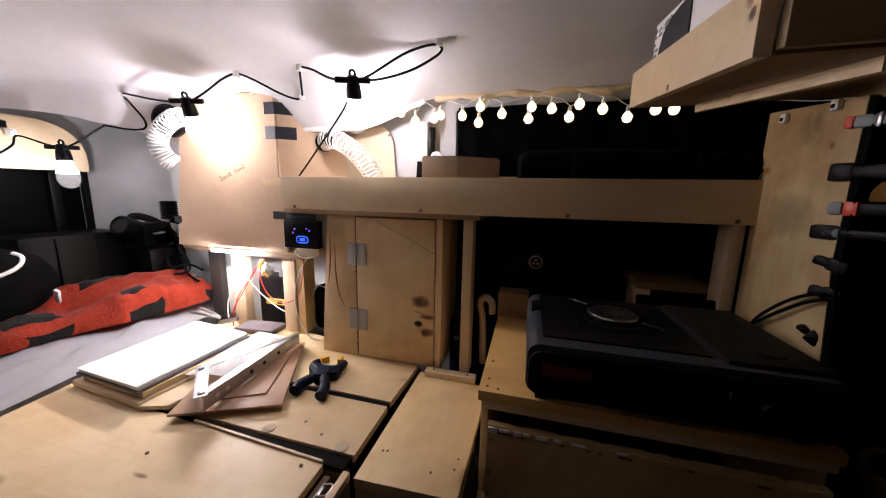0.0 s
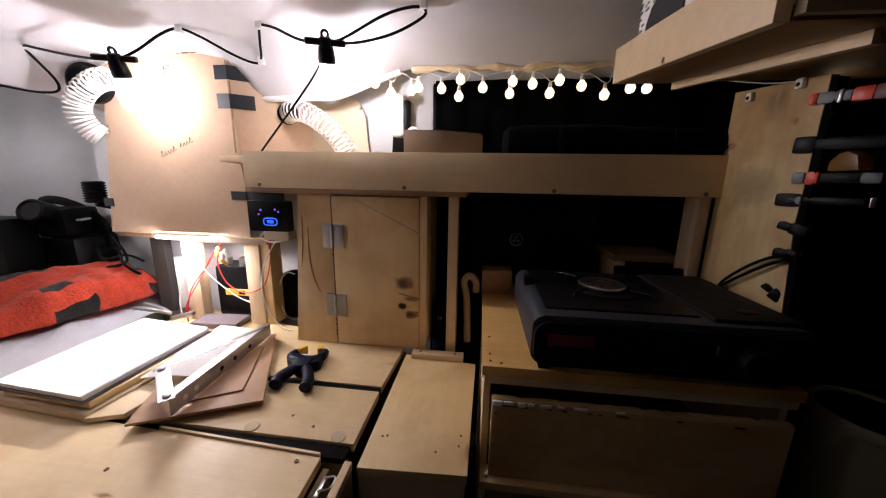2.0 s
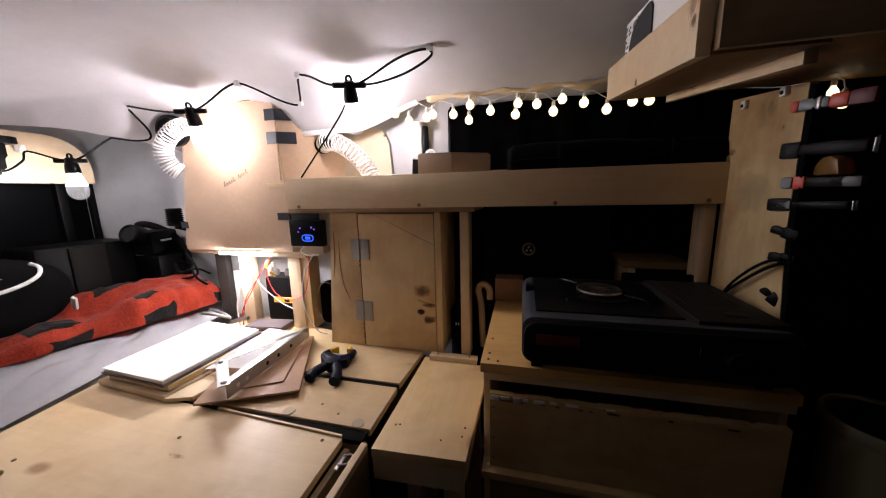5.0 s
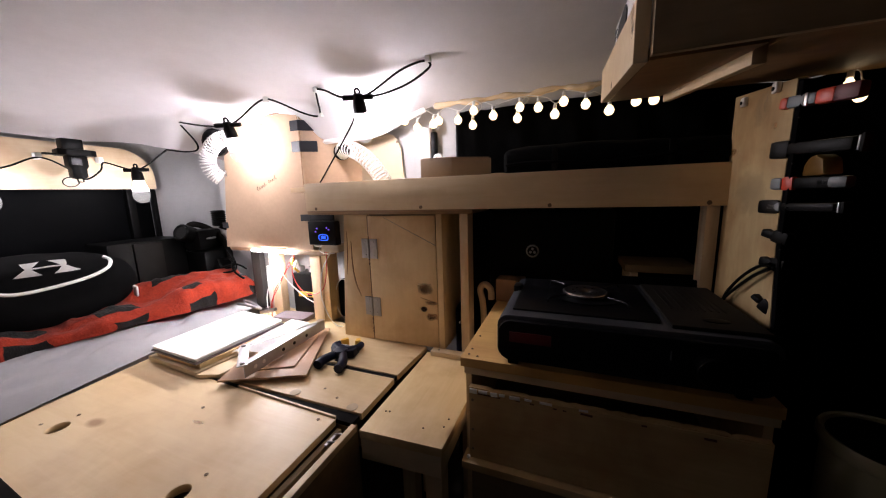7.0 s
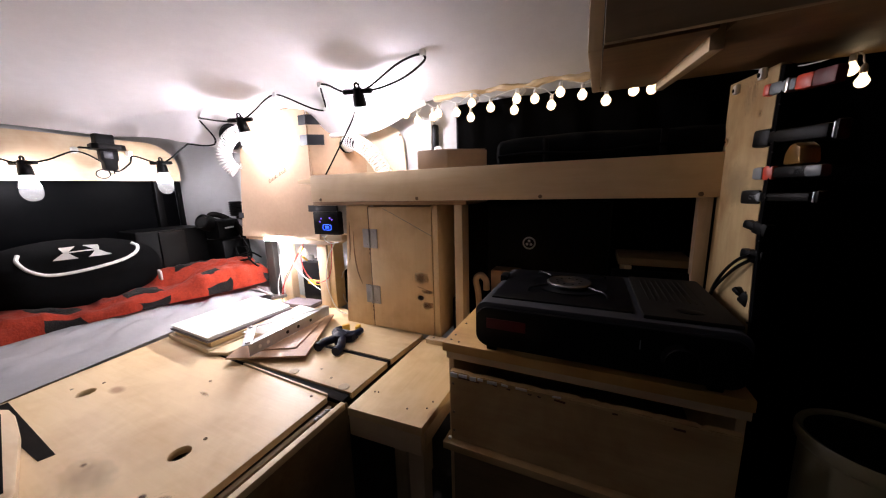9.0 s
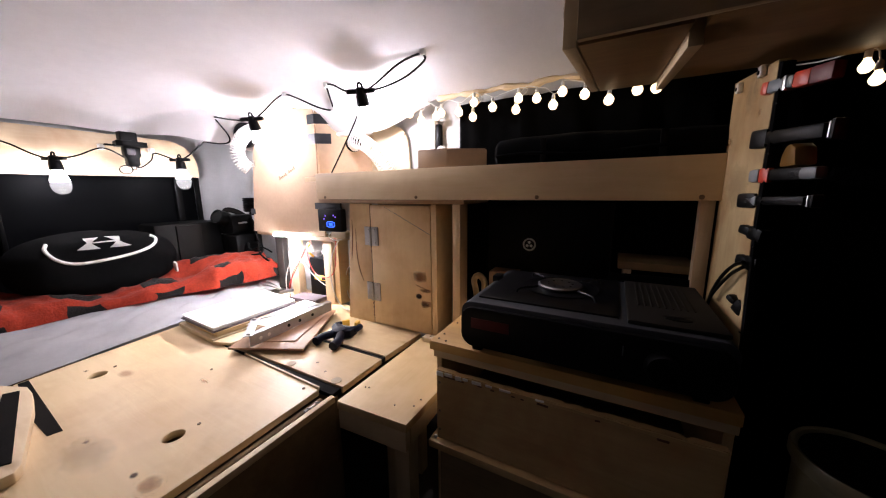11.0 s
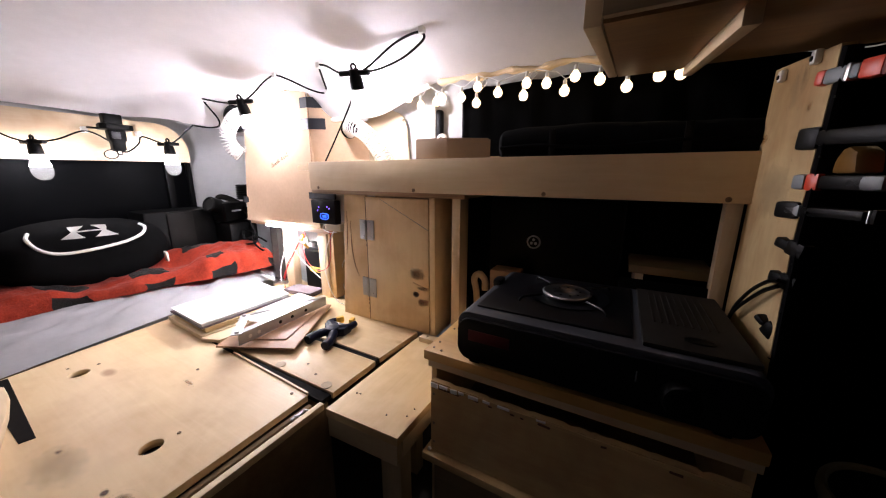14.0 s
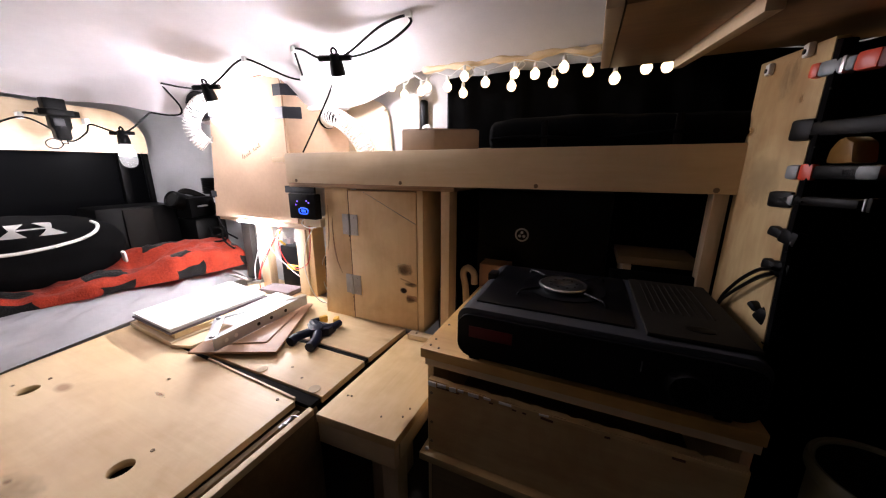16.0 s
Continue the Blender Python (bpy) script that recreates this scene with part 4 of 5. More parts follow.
part("case", bm_box(-0.86, -0.735, 0.845, 0.925, 0.40, 0.56, 0.010), BLACKP, battery)
part("label", bm_box(-0.83, -0.75, 0.8425, 0.8456, 0.47, 0.49, 0.001), YELLOW, battery, "yellow label band")
part("print_bar", bm_box(-0.785, -0.765, 0.8415, 0.843, 0.474, 0.486, 0), BLACKP, battery)
part("terminal", bm_lathe([(0.012, 0.56), (0.012, 0.578), (0.006, 0.582)], 14, Matrix.Translation((-0.79, 0.88, 0))), STEEL, battery)
part("terminal", bm_lathe([(0.012, 0.56), (0.012, 0.578), (0.006, 0.582)], 14, Matrix.Translation((-0.84, 0.88, 0))), STEEL, battery)
vac = thing("black_tool_bag", (-0.60, 0.87, TOP), "black pouch behind the frame", "pouch")
part("pouch", bm_box(-0.66, -0.565, 0.85, 0.92, 0.40, 0.545, 0.025), BLACKF, vac)


def wires(name, label, mat, lines, r=0.0016, cat="wire"):
    t = thing(name, (*lines[0][0],), label, cat)
    for ln in lines:
        part("strand", bm_tube(ln, r, 6, 8), mat, t)
    return t


wires("red_wires", "loose red wires hanging under the bench", REDWIRE, [
    [(-0.80, 0.815, 0.64), (-0.82, 0.80, 0.60), (-0.86, 0.79, 0.53), (-0.90, 0.78, 0.46), (-0.905, 0.78, 0.405)],
    [(-0.80, 0.815, 0.63), (-0.805, 0.80, 0.58), (-0.78, 0.80, 0.52), (-0.72, 0.795, 0.50), (-0.66, 0.79, 0.53), (-0.62, 0.77, 0.62), (-0.61, 0.76, 0.69)],
    [(-0.82, 0.82, 0.62), (-0.84, 0.80, 0.57), (-0.89, 0.79, 0.50), (-0.91, 0.785, 0.42)]])
wires("white_wires", "loose white wires hanging under the bench", WHITEP, [
    [(-0.86, 0.80, 0.66), (-0.85, 0.785, 0.60), (-0.83, 0.80, 0.54), (-0.78, 0.82, 0.48), (-0.72, 0.80, 0.47)],
    [(-0.60, 0.77, 0.66), (-0.635, 0.765, 0.60), (-0.65, 0.765, 0.52), (-0.63, 0.765, 0.45), (-0.60, 0.765, 0.415), (-0.57, 0.765, 0.41)],
    [(-0.615 + 0.040 * math.cos(a), 0.842, 0.478 + 0.074 * math.sin(a)) for a in [radians(70 + 30 * k) for k in range(12)]],
    [(-0.86, 0.79, 0.66), (-0.89, 0.785, 0.56), (-0.92, 0.78, 0.48), (-0.915, 0.775, 0.405)]], 0.0018)
wl = thing("terminal_plugs", (-0.79, 0.80, 0.60), "yellow and white wire connectors", "connector")
for i, (x, z, mt) in enumerate(((-0.80, 0.615, YELLOW), (-0.79, 0.60, WHITEP), (-0.775, 0.61, WHITEP), (-0.785, 0.585, YELLOW))):
    part("plug", bm_obox(x, 0.80, z, 0.008, 0.008, 0.026, 20 * i, 0, 25 - 22 * i, 0.002), mt, wl)
wallet = thing("grey_notebook", (-0.83, 0.78, TOP), "closed grey brown notebook lying on the platform", "notebook")
part("cover", bm_obox(-0.808, 0.790, 0.4095, 0.135, 0.070, 0.018, 5, 0, 0, 0.006), WALLET, wallet)

# ---- bedding ----
mat = thing("mattress", (-1.22, 0.2, TOP), "low mattress under a rumpled white sheet", "mattress")


def sheet_edge(y):
    return -0.915 - 0.23 * max(0, y - 0.05) + (0.12 * max(0, y - 0.62))


def sheet_at(u, v):
    y = -0.75 + 1.66 * v
    x0, x1 = sheet_edge(y) - 0.004, -1.49
    x = x0 + (x1 - x0) * u
    rise = 1 - math.exp(-u * 5.0)
    w = 0.014 * noise.noise(Vector((x * 6, y * 6, 1.0))) + 0.013 * noise.noise(Vector((x * 20 + y * 9, y * 8 - x * 6, 4.0))) + 0.007 * noise.noise(Vector((x * 44 + y * 26, y * 15 - x * 12, 9.0)))
    return x, y, TOP + 0.003 + (0.062 + 0.02 * max(0, y - 0.5)) * rise + w * min(1, u * 6)


part("sheet", bm_sheet(60, 80, sheet_at, -0.004), SHEETW, mat, "rumpled white sheet")
part("core", bm_box(-1.49, -1.12, -0.75, 0.90, 0.30, TOP + 0.03, 0.012), SHEETW, mat)
part("base", bm_box(-1.49, -1.001, -0.75, 0.90, 0.0, 0.30), DARKW, mat, "plain board base")

blanket = thing("fleece_blanket", (-1.25, 0.45, 0.45), "red and black checked fleece blanket, bunched up", "blanket")


def blanket_front(y):
    """Where the blanket's front hem lies across the bed."""
    pts = ((-0.4, -1.10), (0.14, -1.165), (0.25, -1.185), (0.41, -1.155), (0.57, -1.125), (0.75, -1.075), (0.9, -1.07))
    for (a, xa), (b, xb) in zip(pts, pts[1:]):
        if y <= b:
            return xa + (xb - xa) * (y - a) / (b - a)
    return pts[-1][1]


def blanket_at(u, v):
    """v runs along the bed, u over the roll from front to back."""
    y = -0.38 + 1.255 * v
    half = 0.16 - 0.05 * max(0, (y - 0.45) / 0.45)
    cx = blanket_front(y) - half
    high = 0.062 + 0.045 * math.exp(-((y - 0.78) / 0.16) ** 2) + 0.010 * math.sin(11 * y + 1.0)
    a = math.pi * u
    x = cx + half * math.copysign(abs(math.cos(a)) ** 0.8, math.cos(a))
    fold = 0.030 * noise.noise(Vector((x * 8, y * 7, 2.0))) + 0.014 * noise.noise(Vector((x * 24, y * 22, 7.0))) + 0.004 * noise.noise(Vector((x * 60, y * 60, 5.0)))
    end = min(1.0, (1 - v) * 40) ** 0.5
    fold -= 0.038 * math.exp(-((u - 0.44 - 0.10 * math.sin(5 * y)) / 0.10) ** 2) * math.exp(-((y - 0.52) / 0.24) ** 2)
    return x + fold * 0.5, y + 0.01 * fold, 0.456 + (high * math.sin(a) ** 0.55 + fold * math.sin(a) ** 0.3) * (0.45 + 0.55 * end)


part("fleece", bm_sheet(60, 150, blanket_at, 0.010), FLEECE, blanket)

bag = thing("duffel_bag", (-1.36, 0.40, 0.5), "black duffel bag with white piping and plain white shapes", "bag")


BX, BY, BZ = -1.355, 0.375, 0.590


def bag_point(a, b, out=0.0):
    """a: round from +y; b: up from the middle; both in radians."""
    def p(c, e):
        return math.copysign(abs(c) ** e, c)
    x = (0.125 + out) * p(math.cos(b), 0.75) * p(math.cos(a), 0.8)
    y = (0.215 + out) * p(math.cos(b), 0.75) * p(math.sin(a), 0.8)
    z = (0.104 + out) * p(math.sin(b), 0.9)
    w = 0.012 * noise.noise(Vector((x * 12, y * 12, z * 14)))
    return BX + x + w, BY + y, BZ + z + 0.8 * w - 0.18 * max(0, x)


part("bag_body", bm_sheet(56, 32, lambda u, v: bag_point(2 * math.pi * u, math.pi * (v - 0.5))), BLACKF, bag)


def front(y, lift):
    """A point on the bag's front at that y, lift radians up."""
    a = math.asin(max(-1, min(1, (y - BY) / 0.215)))
    return bag_point(a, lift, 0.003)


part("piping", bm_tube([front(y, b) for y, b in ((0.205, 0.92), (0.225, 0.72), (0.265, 0.46), (0.31, 0.36), (0.37, 0.37), (0.43, 0.43), (0.49, 0.55), (0.535, 0.74), (0.548, 0.90))], 0.0048, 8, 6), WHITEP, bag, "white piping")
for cy in (0.335, 0.405):
    for s in (-1, 1):
        def shape_at(u, v, cy=cy, s=s):
            wdt = 0.006 + 0.022 * u
            return front(cy + (2 * v - 1) * wdt, 0.92 + s * 0.20 * u)
        part("print_shape", bm_sheet(5, 5, shape_at, 0.0015), WHITEP, bag, "plain white printed shape")
part("print_shape", bm_sheet(6, 2, lambda u, v: front(0.34 + 0.06 * u, 0.90 + 0.04 * v), 0.0015), WHITEP, bag)
part("zip_pull", bm_obox(-1.235, 0.545, 0.545, 0.014, 0.008, 0.05, 20, 25, 30, 0.003), WHITEP, bag, "pale zip pull")
part("zip_pull", bm_tube([(-1.222, 0.50, 0.50), (-1.212, 0.51, 0.49), (-1.215, 0.52, 0.475)], 0.003, 6, 5), WHITEP, bag, "pale zip pull")

spk = thing("black_box", (-1.40, 0.66, 0.5), "black padded gear box with a paler front flap", "box")
part("box", bm_box(-1.48, -1.33, 0.53, 0.775, 0.49, 0.700, 0.014), BLACKR, spk)
part("flap", bm_box(-1.335, -1.322, 0.600, 0.690, 0.50, 0.692, 0.006), plain("dull_grey_leather", (0.0065, 0.0056, 0.005), 0.55, spec=0.1), spk, "dull grey flap")
gear = thing("video_camera", (-1.28, 0.83, 0.5), "black video camera and case standing by the blanket", "camera")
part("case", bm_box(-1.37, -1.23, 0.775, 0.90, 0.49, 0.640, 0.02), BLACKR, gear)
part("body", bm_obox(-1.30, 0.825, 0.682, 0.075, 0.12, 0.085, 15, 0, 0, 0.016), BLACKR, gear)
part("lens", bm_lathe([(0.030, 0), (0.033, 0.02), (0.033, 0.06), (0.028, 0.064), (0.024, 0.058)], 20, pose(-1.30, 0.79, 0.700, 70, 0, 15)), BLACKR, gear)
part("strap", bm_tube([(-1.335, 0.79, 0.70), (-1.335, 0.80, 0.742), (-1.31, 0.83, 0.738), (-1.28, 0.87, 0.70), (-1.25, 0.88, 0.65), (-1.22, 0.87, 0.60)], 0.012, 8, 5), WEBBING, gear)
part("shine_clip", bm_obox(-1.235, 0.815, 0.690, 0.012, 0.045, 0.006, 25, 0, 0, 0.002), STEEL, gear)
wires("black_cables", "tangled black cables on the bedding", BLACKR, [
    [(-1.22, 0.82, 0.60), (-1.17, 0.80, 0.575), (-1.12, 0.82, 0.585), (-1.10, 0.85, 0.56)],
    [(-1.23, 0.84, 0.60), (-1.16, 0.83, 0.60), (-1.11, 0.80, 0.565), (-1.09, 0.82, 0.53), (-1.12, 0.85, 0.53)],
    [(-1.20, 0.85, 0.64), (-1.15, 0.84, 0.585), (-1.13, 0.82, 0.56), (-1.17, 0.80, 0.55)]], 0.004, "cable")

# ---- work on the platform ----
pad = thing("paper_pad", (-0.86, 0.56, 0.42), "white paper pad on loose boards", "paper pad")
part("page_block", bm_prism([(-0.952, 0.432), (-0.748, 0.418), (-0.752, 0.688), (-0.965, 0.712)], 0.432, 0.4405, "z", 0.0012), PAPER, pad)
part("page", bm_prism([(-0.954, 0.430), (-0.750, 0.417), (-0.755, 0.690), (-0.966, 0.713)], 0.4412, 0.4420), PAPER, pad)
part("backing", bm_prism([(-0.956, 0.428), (-0.744, 0.414), (-0.746, 0.690), (-0.968, 0.714)], 0.428, 0.4315), WALLET, pad)
bd = thing("loose_board", (-0.85, 0.55, TOP), "offcut of pine board under the paper pad", "board")
part("board", bm_prism([(-0.965, 0.424), (-0.735, 0.408), (-0.715, 0.70), (-0.955, 0.72)], 0.4005, 0.4135, "z", 0.001), PINE, bd)
bd2 = thing("loose_board", (-0.80, 0.55, 0.414), "second offcut of pine with a knot", "board")
part("board", bm_prism([(-0.94, 0.432), (-0.742, 0.422), (-0.730, 0.69), (-0.93, 0.70)], 0.4142, 0.4275, "z", 0.001), PLY_Y, bd2)
bd3 = thing("loose_board", (-0.70, 0.5, TOP), "narrow pine offcut beside the pad", "board")
part("board", bm_prism([(-0.735, 0.405), (-0.680, 0.425), (-0.645, 0.66), (-0.712, 0.68)], 0.4005, 0.4095, "z", 0.001), PINE, bd3)
hbd = thing("hardboard_sheet", (-0.57, 0.55, TOP), "brown hardboard offcut with a cut corner", "board")
part("sheet", bm_prism([(-0.645, 0.398), (-0.460, 0.487), (-0.600, 0.735), (-0.655, 0.71), (-0.70, 0.52)], 0.4098, 0.4148, "z", 0.0006), HARDB, hbd)
hb2 = thing("hardboard_sheet", (-0.59, 0.55, 0.415), "smaller brown hardboard offcut on the larger", "board")
part("sheet", bm_prism([(-0.60, 0.455), (-0.515, 0.505), (-0.585, 0.665), (-0.655, 0.63)], 0.4152, 0.4185, "z", 0.0006), HARDB, hb2)
br = thing("folding_bracket", (-0.59, 0.57, 0.418), "zinc folding shelf bracket with punched holes", "bracket")
A, B = Vector((-0.582, 0.422)), Vector((-0.602, 0.716))
dv = (B - A).normalized()
ang = math.degrees(math.atan2(dv.y, dv.x))
mid = (A + B) / 2
part("arm", bm_obox(mid.x, mid.y, 0.4345, (B - A).length, 0.002, 0.030, ang, 0, 0, 0.0006), ZINC, br)
part("arm_flange", bm_obox(mid.x - 0.009, mid.y, 0.4500, (B - A).length, 0.019, 0.002, ang, 0, 0, 0.0006), ZINC, br)
part("cross_plate", bm_obox(-0.625, 0.455, 0.4545, 0.125, 0.022, 0.0025, 140, 0, 0, 0.0008), ZINC, br)
part("strut", bm_obox(-0.640, 0.60, 0.4520, 0.24, 0.012, 0.002, 70, 0, 0, 0.0006), STEEL, br)
for s in (0.03, 0.055, 0.12, 0.16, 0.21):
    q = A + dv * s
    part("punched_hole", bm_lathe([(0.0050, 0), (0.0050, 0.0014), (0.003, 0.0016)], 14, pose(q.x, q.y, 0.434, 90, 0, ang) @ pose(0, 0, 0.0004)), WHITEP if s < 0.06 else BLACKP, br)
for q in ((-0.585, 0.423), (-0.668, 0.49)):
    part("rivet", bm_lathe([(0.006, 0.455), (0.006, 0.459), (0.003, 0.461)], 14, Matrix.Translation((*q, 0))), STEEL, br)
note = thing("loose_paper", (-0.68, 0.60, 0.42), "loose sheet of white paper under the bracket", "paper")
part("sheet", bm_sheet(10, 10, lambda u, v: (-0.735 + 0.115 * u - 0.02 * v, 0.50 + 0.23 * v + 0.02 * u, 0.4235 + 0.006 * math.sin(3 * u + 2 * v)), 0.0008), PAPER, note)
pl = thing("pliers", (-0.90, 0.76, 0.42), "steel pliers lying open behind the pad", "pliers")
part("handle", bm_tube([(-0.93, 0.755, 0.44), (-0.955, 0.735, 0.455), (-1.0, 0.72, 0.465)], 0.005, 8, 6), STEEL, pl)
part("handle", bm_tube([(-0.93, 0.755, 0.44), (-0.96, 0.76, 0.45), (-1.01, 0.755, 0.465)], 0.005, 8, 6), STEEL, pl)
part("jaw", bm_obox(-0.90, 0.762, 0.432, 0.06, 0.018, 0.012, 14, 0, -12, 0.003), STEEL, pl)

clamp = thing("spring_clamp", (-0.45, 0.61, TOP), "navy spring clamp with yellow jaw pads", "clamp")
Z = 0.412
part("grip", bm_tube([(-0.470, 0.535, Z), (-0.472, 0.560, Z + 0.002), (-0.458, 0.590, Z + 0.004), (-0.440, 0.615, Z + 0.006), (-0.424, 0.640, Z + 0.004), (-0.430, 0.668, Z)], 0.012, 12, 6, lambda t: 0.0125 - 0.0030 * t), NAVY, clamp, "navy plastic grip")
part("grip", bm_tube([(-0.405, 0.535, Z), (-0.412, 0.560, Z + 0.002), (-0.435, 0.592, Z + 0.004), (-0.462, 0.612, Z + 0.006), (-0.492, 0.630, Z + 0.004), (-0.496, 0.655, Z)], 0.012, 12, 6, lambda t: 0.0125 - 0.0030 * t), NAVY, clamp, "navy plastic grip")
part("spring", bm_lathe([(0.018, Z - 0.013), (0.021, Z), (0.019, Z + 0.015), (0.008, Z + 0.018)], 18, Matrix.Translation((-0.45, 0.603, 0))), NAVY, clamp)
part("cheek", bm_prism([(-0.492, 0.612), (-0.455, 0.585), (-0.415, 0.612), (-0.420, 0.645), (-0.448, 0.628), (-0.488, 0.640)], Z - 0.011, Z + 0.012, "z", 0.003), NAVY, clamp)
part("pivot_pin", bm_tube([(-0.478, 0.640, Z + 0.006), (-0.45, 0.635, Z + 0.010), (-0.432, 0.640, Z + 0.006)], 0.0022, 6, 4), STEEL, clamp)
part("jaw_pad", bm_obox(-0.482, 0.662, Z + 0.004, 0.022, 0.012, 0.020, 60, 0, 0, 0.003), YELLOW, clamp, "yellow jaw pad")
part("jaw_pad", bm_obox(-0.442, 0.670, Z + 0.004, 0.022, 0.012, 0.020, 110, 0, 0, 0.003), YELLOW, clamp, "yellow jaw pad")

blk = thing("strapped_block", (-0.70, 0.05, TOP), "pine offcut with a black strap on it", "block")
part("block", bm_prism([(-0.93, 0.062), (-0.84, 0.100), (-0.80, 0.099), (-0.72, 0.086), (-0.53, 0.040), (-0.515, 0.030), (-0.515, -0.03), (-0.93, -0.03)], TOP + 0.0006, TOP + 0.019, "z", 0.003), PINE, blk)
part("strap", bm_prism([(-0.84, 0.068), (-0.828, 0.088), (-0.545, 0.033), (-0.56, 0.005)], TOP + 0.0192, TOP + 0.021), WEBBING, blk)

# ---- overhead cabinet ----
ovh = thing("overhead_shelf", (0.3, 0.53, 0.98), "rough pine overhead shelf hung from the roof", "shelf")


def slope(y):
    """Height of the underside; it drops towards the middle of the van."""
    return 1.013 - 0.140 * (0.724 - y)


def sloped(x0, x1, y0, y1, a, b, bev=0.001):
    bm = bm_box(x0, x1, y0, y1, 0, 1, 0)
    for v in bm.verts:
        v.co.z = slope(v.co.y) + (a if v.co.z < 0.5 else b)
    if bev:
        bmesh.ops.bevel(bm, geom=bm.edges[:], offset=bev, segments=2, profile=0.6, affect="EDGES")
    return bm


part("side_board", sloped(0.174, 0.188, 0.352, 0.726, 0.0, 0.062), PINE, ovh, "pale pine side board")
# Brown underside boards, with their shade also put into the colour.
UNDERW = wood("shaded_brown_underside", (0.27, 0.155, 0.055), (0.19, 0.105, 0.036), (5, 45, 45), stain=0.6)
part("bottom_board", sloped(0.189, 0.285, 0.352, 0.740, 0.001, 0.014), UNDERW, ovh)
part("front_board", sloped(0.189, 0.86, 0.340, 0.3515, 0.004, 0.13), DARKW, ovh, "dark front board")
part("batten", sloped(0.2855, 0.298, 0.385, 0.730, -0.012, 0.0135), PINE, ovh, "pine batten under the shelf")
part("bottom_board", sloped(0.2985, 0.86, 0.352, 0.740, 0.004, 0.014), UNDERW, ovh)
part("back_board", sloped(0.189, 0.86, 0.728, 0.740, 0.015, 0.070), DARKW, ovh)

pk = thing("paper_parcel", (0.24, 0.55, 1.06), "white printed paper parcel with a dark flap on the shelf", "parcel")
bm = bm_box(0.190, 0.30, 0.38, 0.672, 0, 1, 0)
for v in bm.verts:
    v.co.z = slope(v.co.y) + (0.0145 if v.co.z < 0.5 else 0.125)
part("wrap", bm, PAPER, pk)
part("dark_flap", bm_prism([(y, slope(y) + h) for y, h in ((0.645, 0.050), (0.640, 0.080), (0.628, 0.100), (0.605, 0.113), (0.570, 0.119), (0.545, 0.120), (0.534, 0.112), (0.532, 0.050))], 0.1875, 0.1895, "x"), plain("dark_grey_flap", (0.022, 0.022, 0.026), 0.6), pk)
rng = random.Random(5)
for i in range(26):
    y = rng.uniform(0.60, 0.668)
    z = slope(y) + rng.uniform(0.062, 0.118)
    part("print_bar", bm_box(0.1885, 0.1899, y, y + rng.uniform(0.003, 0.012), z, z + 0.003, 0), GREYTOOL, pk)

# ---- plywood end panel with tools ----
endp = thing("end_panel", (0.405, 0.63, 0.54), "stained upright plywood panel with white clips", "panel")
part("panel", bm_prism([(0.727, 0.538), (0.727, 0.995), (0.548, 0.975), (0.548, 0.76), (0.530, 0.60), (0.530, 0.538)], 0.4005, 0.412, "x", 0.001), ENDPLY, endp)
for y, z in ((0.682, 0.975), (0.587, 0.972)):
    clip = part("clip", bm_box(0.393, 0.400, y - 0.006, y + 0.006, z - 0.006, z + 0.009, 0.002), WHITEP, endp, "white plastic clip")
    part("screw_head", bm_lathe([(0.003, 0), (0.003, 0.0015), (0.0015, 0.002)], 12, pose(0.393, y, z, 0, -90, 0)), BLACKP, clip)
rack = thing("tool_strip", (0.407, 0.53, 0.54), "black webbing strip that holds the tools", "strip")
part("strip", bm_prism([(0.5475, 0.972), (0.5475, 0.76), (0.5295, 0.60), (0.5295, 0.54), (0.520, 0.54), (0.520, 0.60), (0.536, 0.76), (0.536, 0.968)], 0.4010, 0.4135, "x", 0.001), BLACKF, rack)
for k in range(6):
    part("stitch", bm_box(0.400, 0.4015, 0.532, 0.536, 0.62 + 0.06 * k, 0.622 + 0.06 * k, 0), BLACKR, rack)


def tool(name, label, y0, y1, z, h, mats, tilt=0.0, x=0.399, turn=22):
    """A tool lying level in the rack, made of stretches of handle and head."""
    t = thing(name, (x, (y0 + y1) / 2, z), label, name.split("_")[-1], "tools on the board")
    n = len(mats)
    for i, (mt, share0, share1, k, nm) in enumerate(mats):
        ya, yb = y0 + (y1 - y0) * share0, y0 + (y1 - y0) * share1
        zz = z + tilt * ((share0 + share1) / 2 - 0.5)
        bm = bm_obox(0, (ya + yb) / 2 - 0.56, zz, 0.014, abs(yb - ya), h * k, 0, math.degrees(math.atan2(tilt, y1 - y0)), 0, 0.004)
        bm.transform(pose(x, 0.56, 0, 0, 0, turn))
        part(nm, bm, mt, t)
    return t


# Some stretches past the panel are darkened in colour to stand in for shade.
tool("dull_snips", "grey and red tin snips on the board", 0.566, 0.476, 0.942, 0.016, [(REDP, 0, 0.12, 1, "tip"), (GREYTOOL, 0.11, 0.36, 1, "grip"), (STEEL, 0.35, 0.40, 1.1, "rivet"), (GREYTOOL, 0.40, 0.5, 0.9, "grip"), (REDP, 0.49, 0.72, 1.15, "grip"), (DIMRED, 0.71, 1.0, 1.2, "grip")], -0.006)
tool("black_cutters", "black handled side cutters on the board", 0.571, 0.464, 0.880, 0.024, [(BLACKR, 0, 0.24, 1, "grip"), (BLACKR, 0.22, 0.9, 0.7, "grip"), (STEEL, 0.945, 0.96, 0.7, "jaw"), (BLACKR, 0.96, 1.0, 0.9, "jaw")], -0.004)
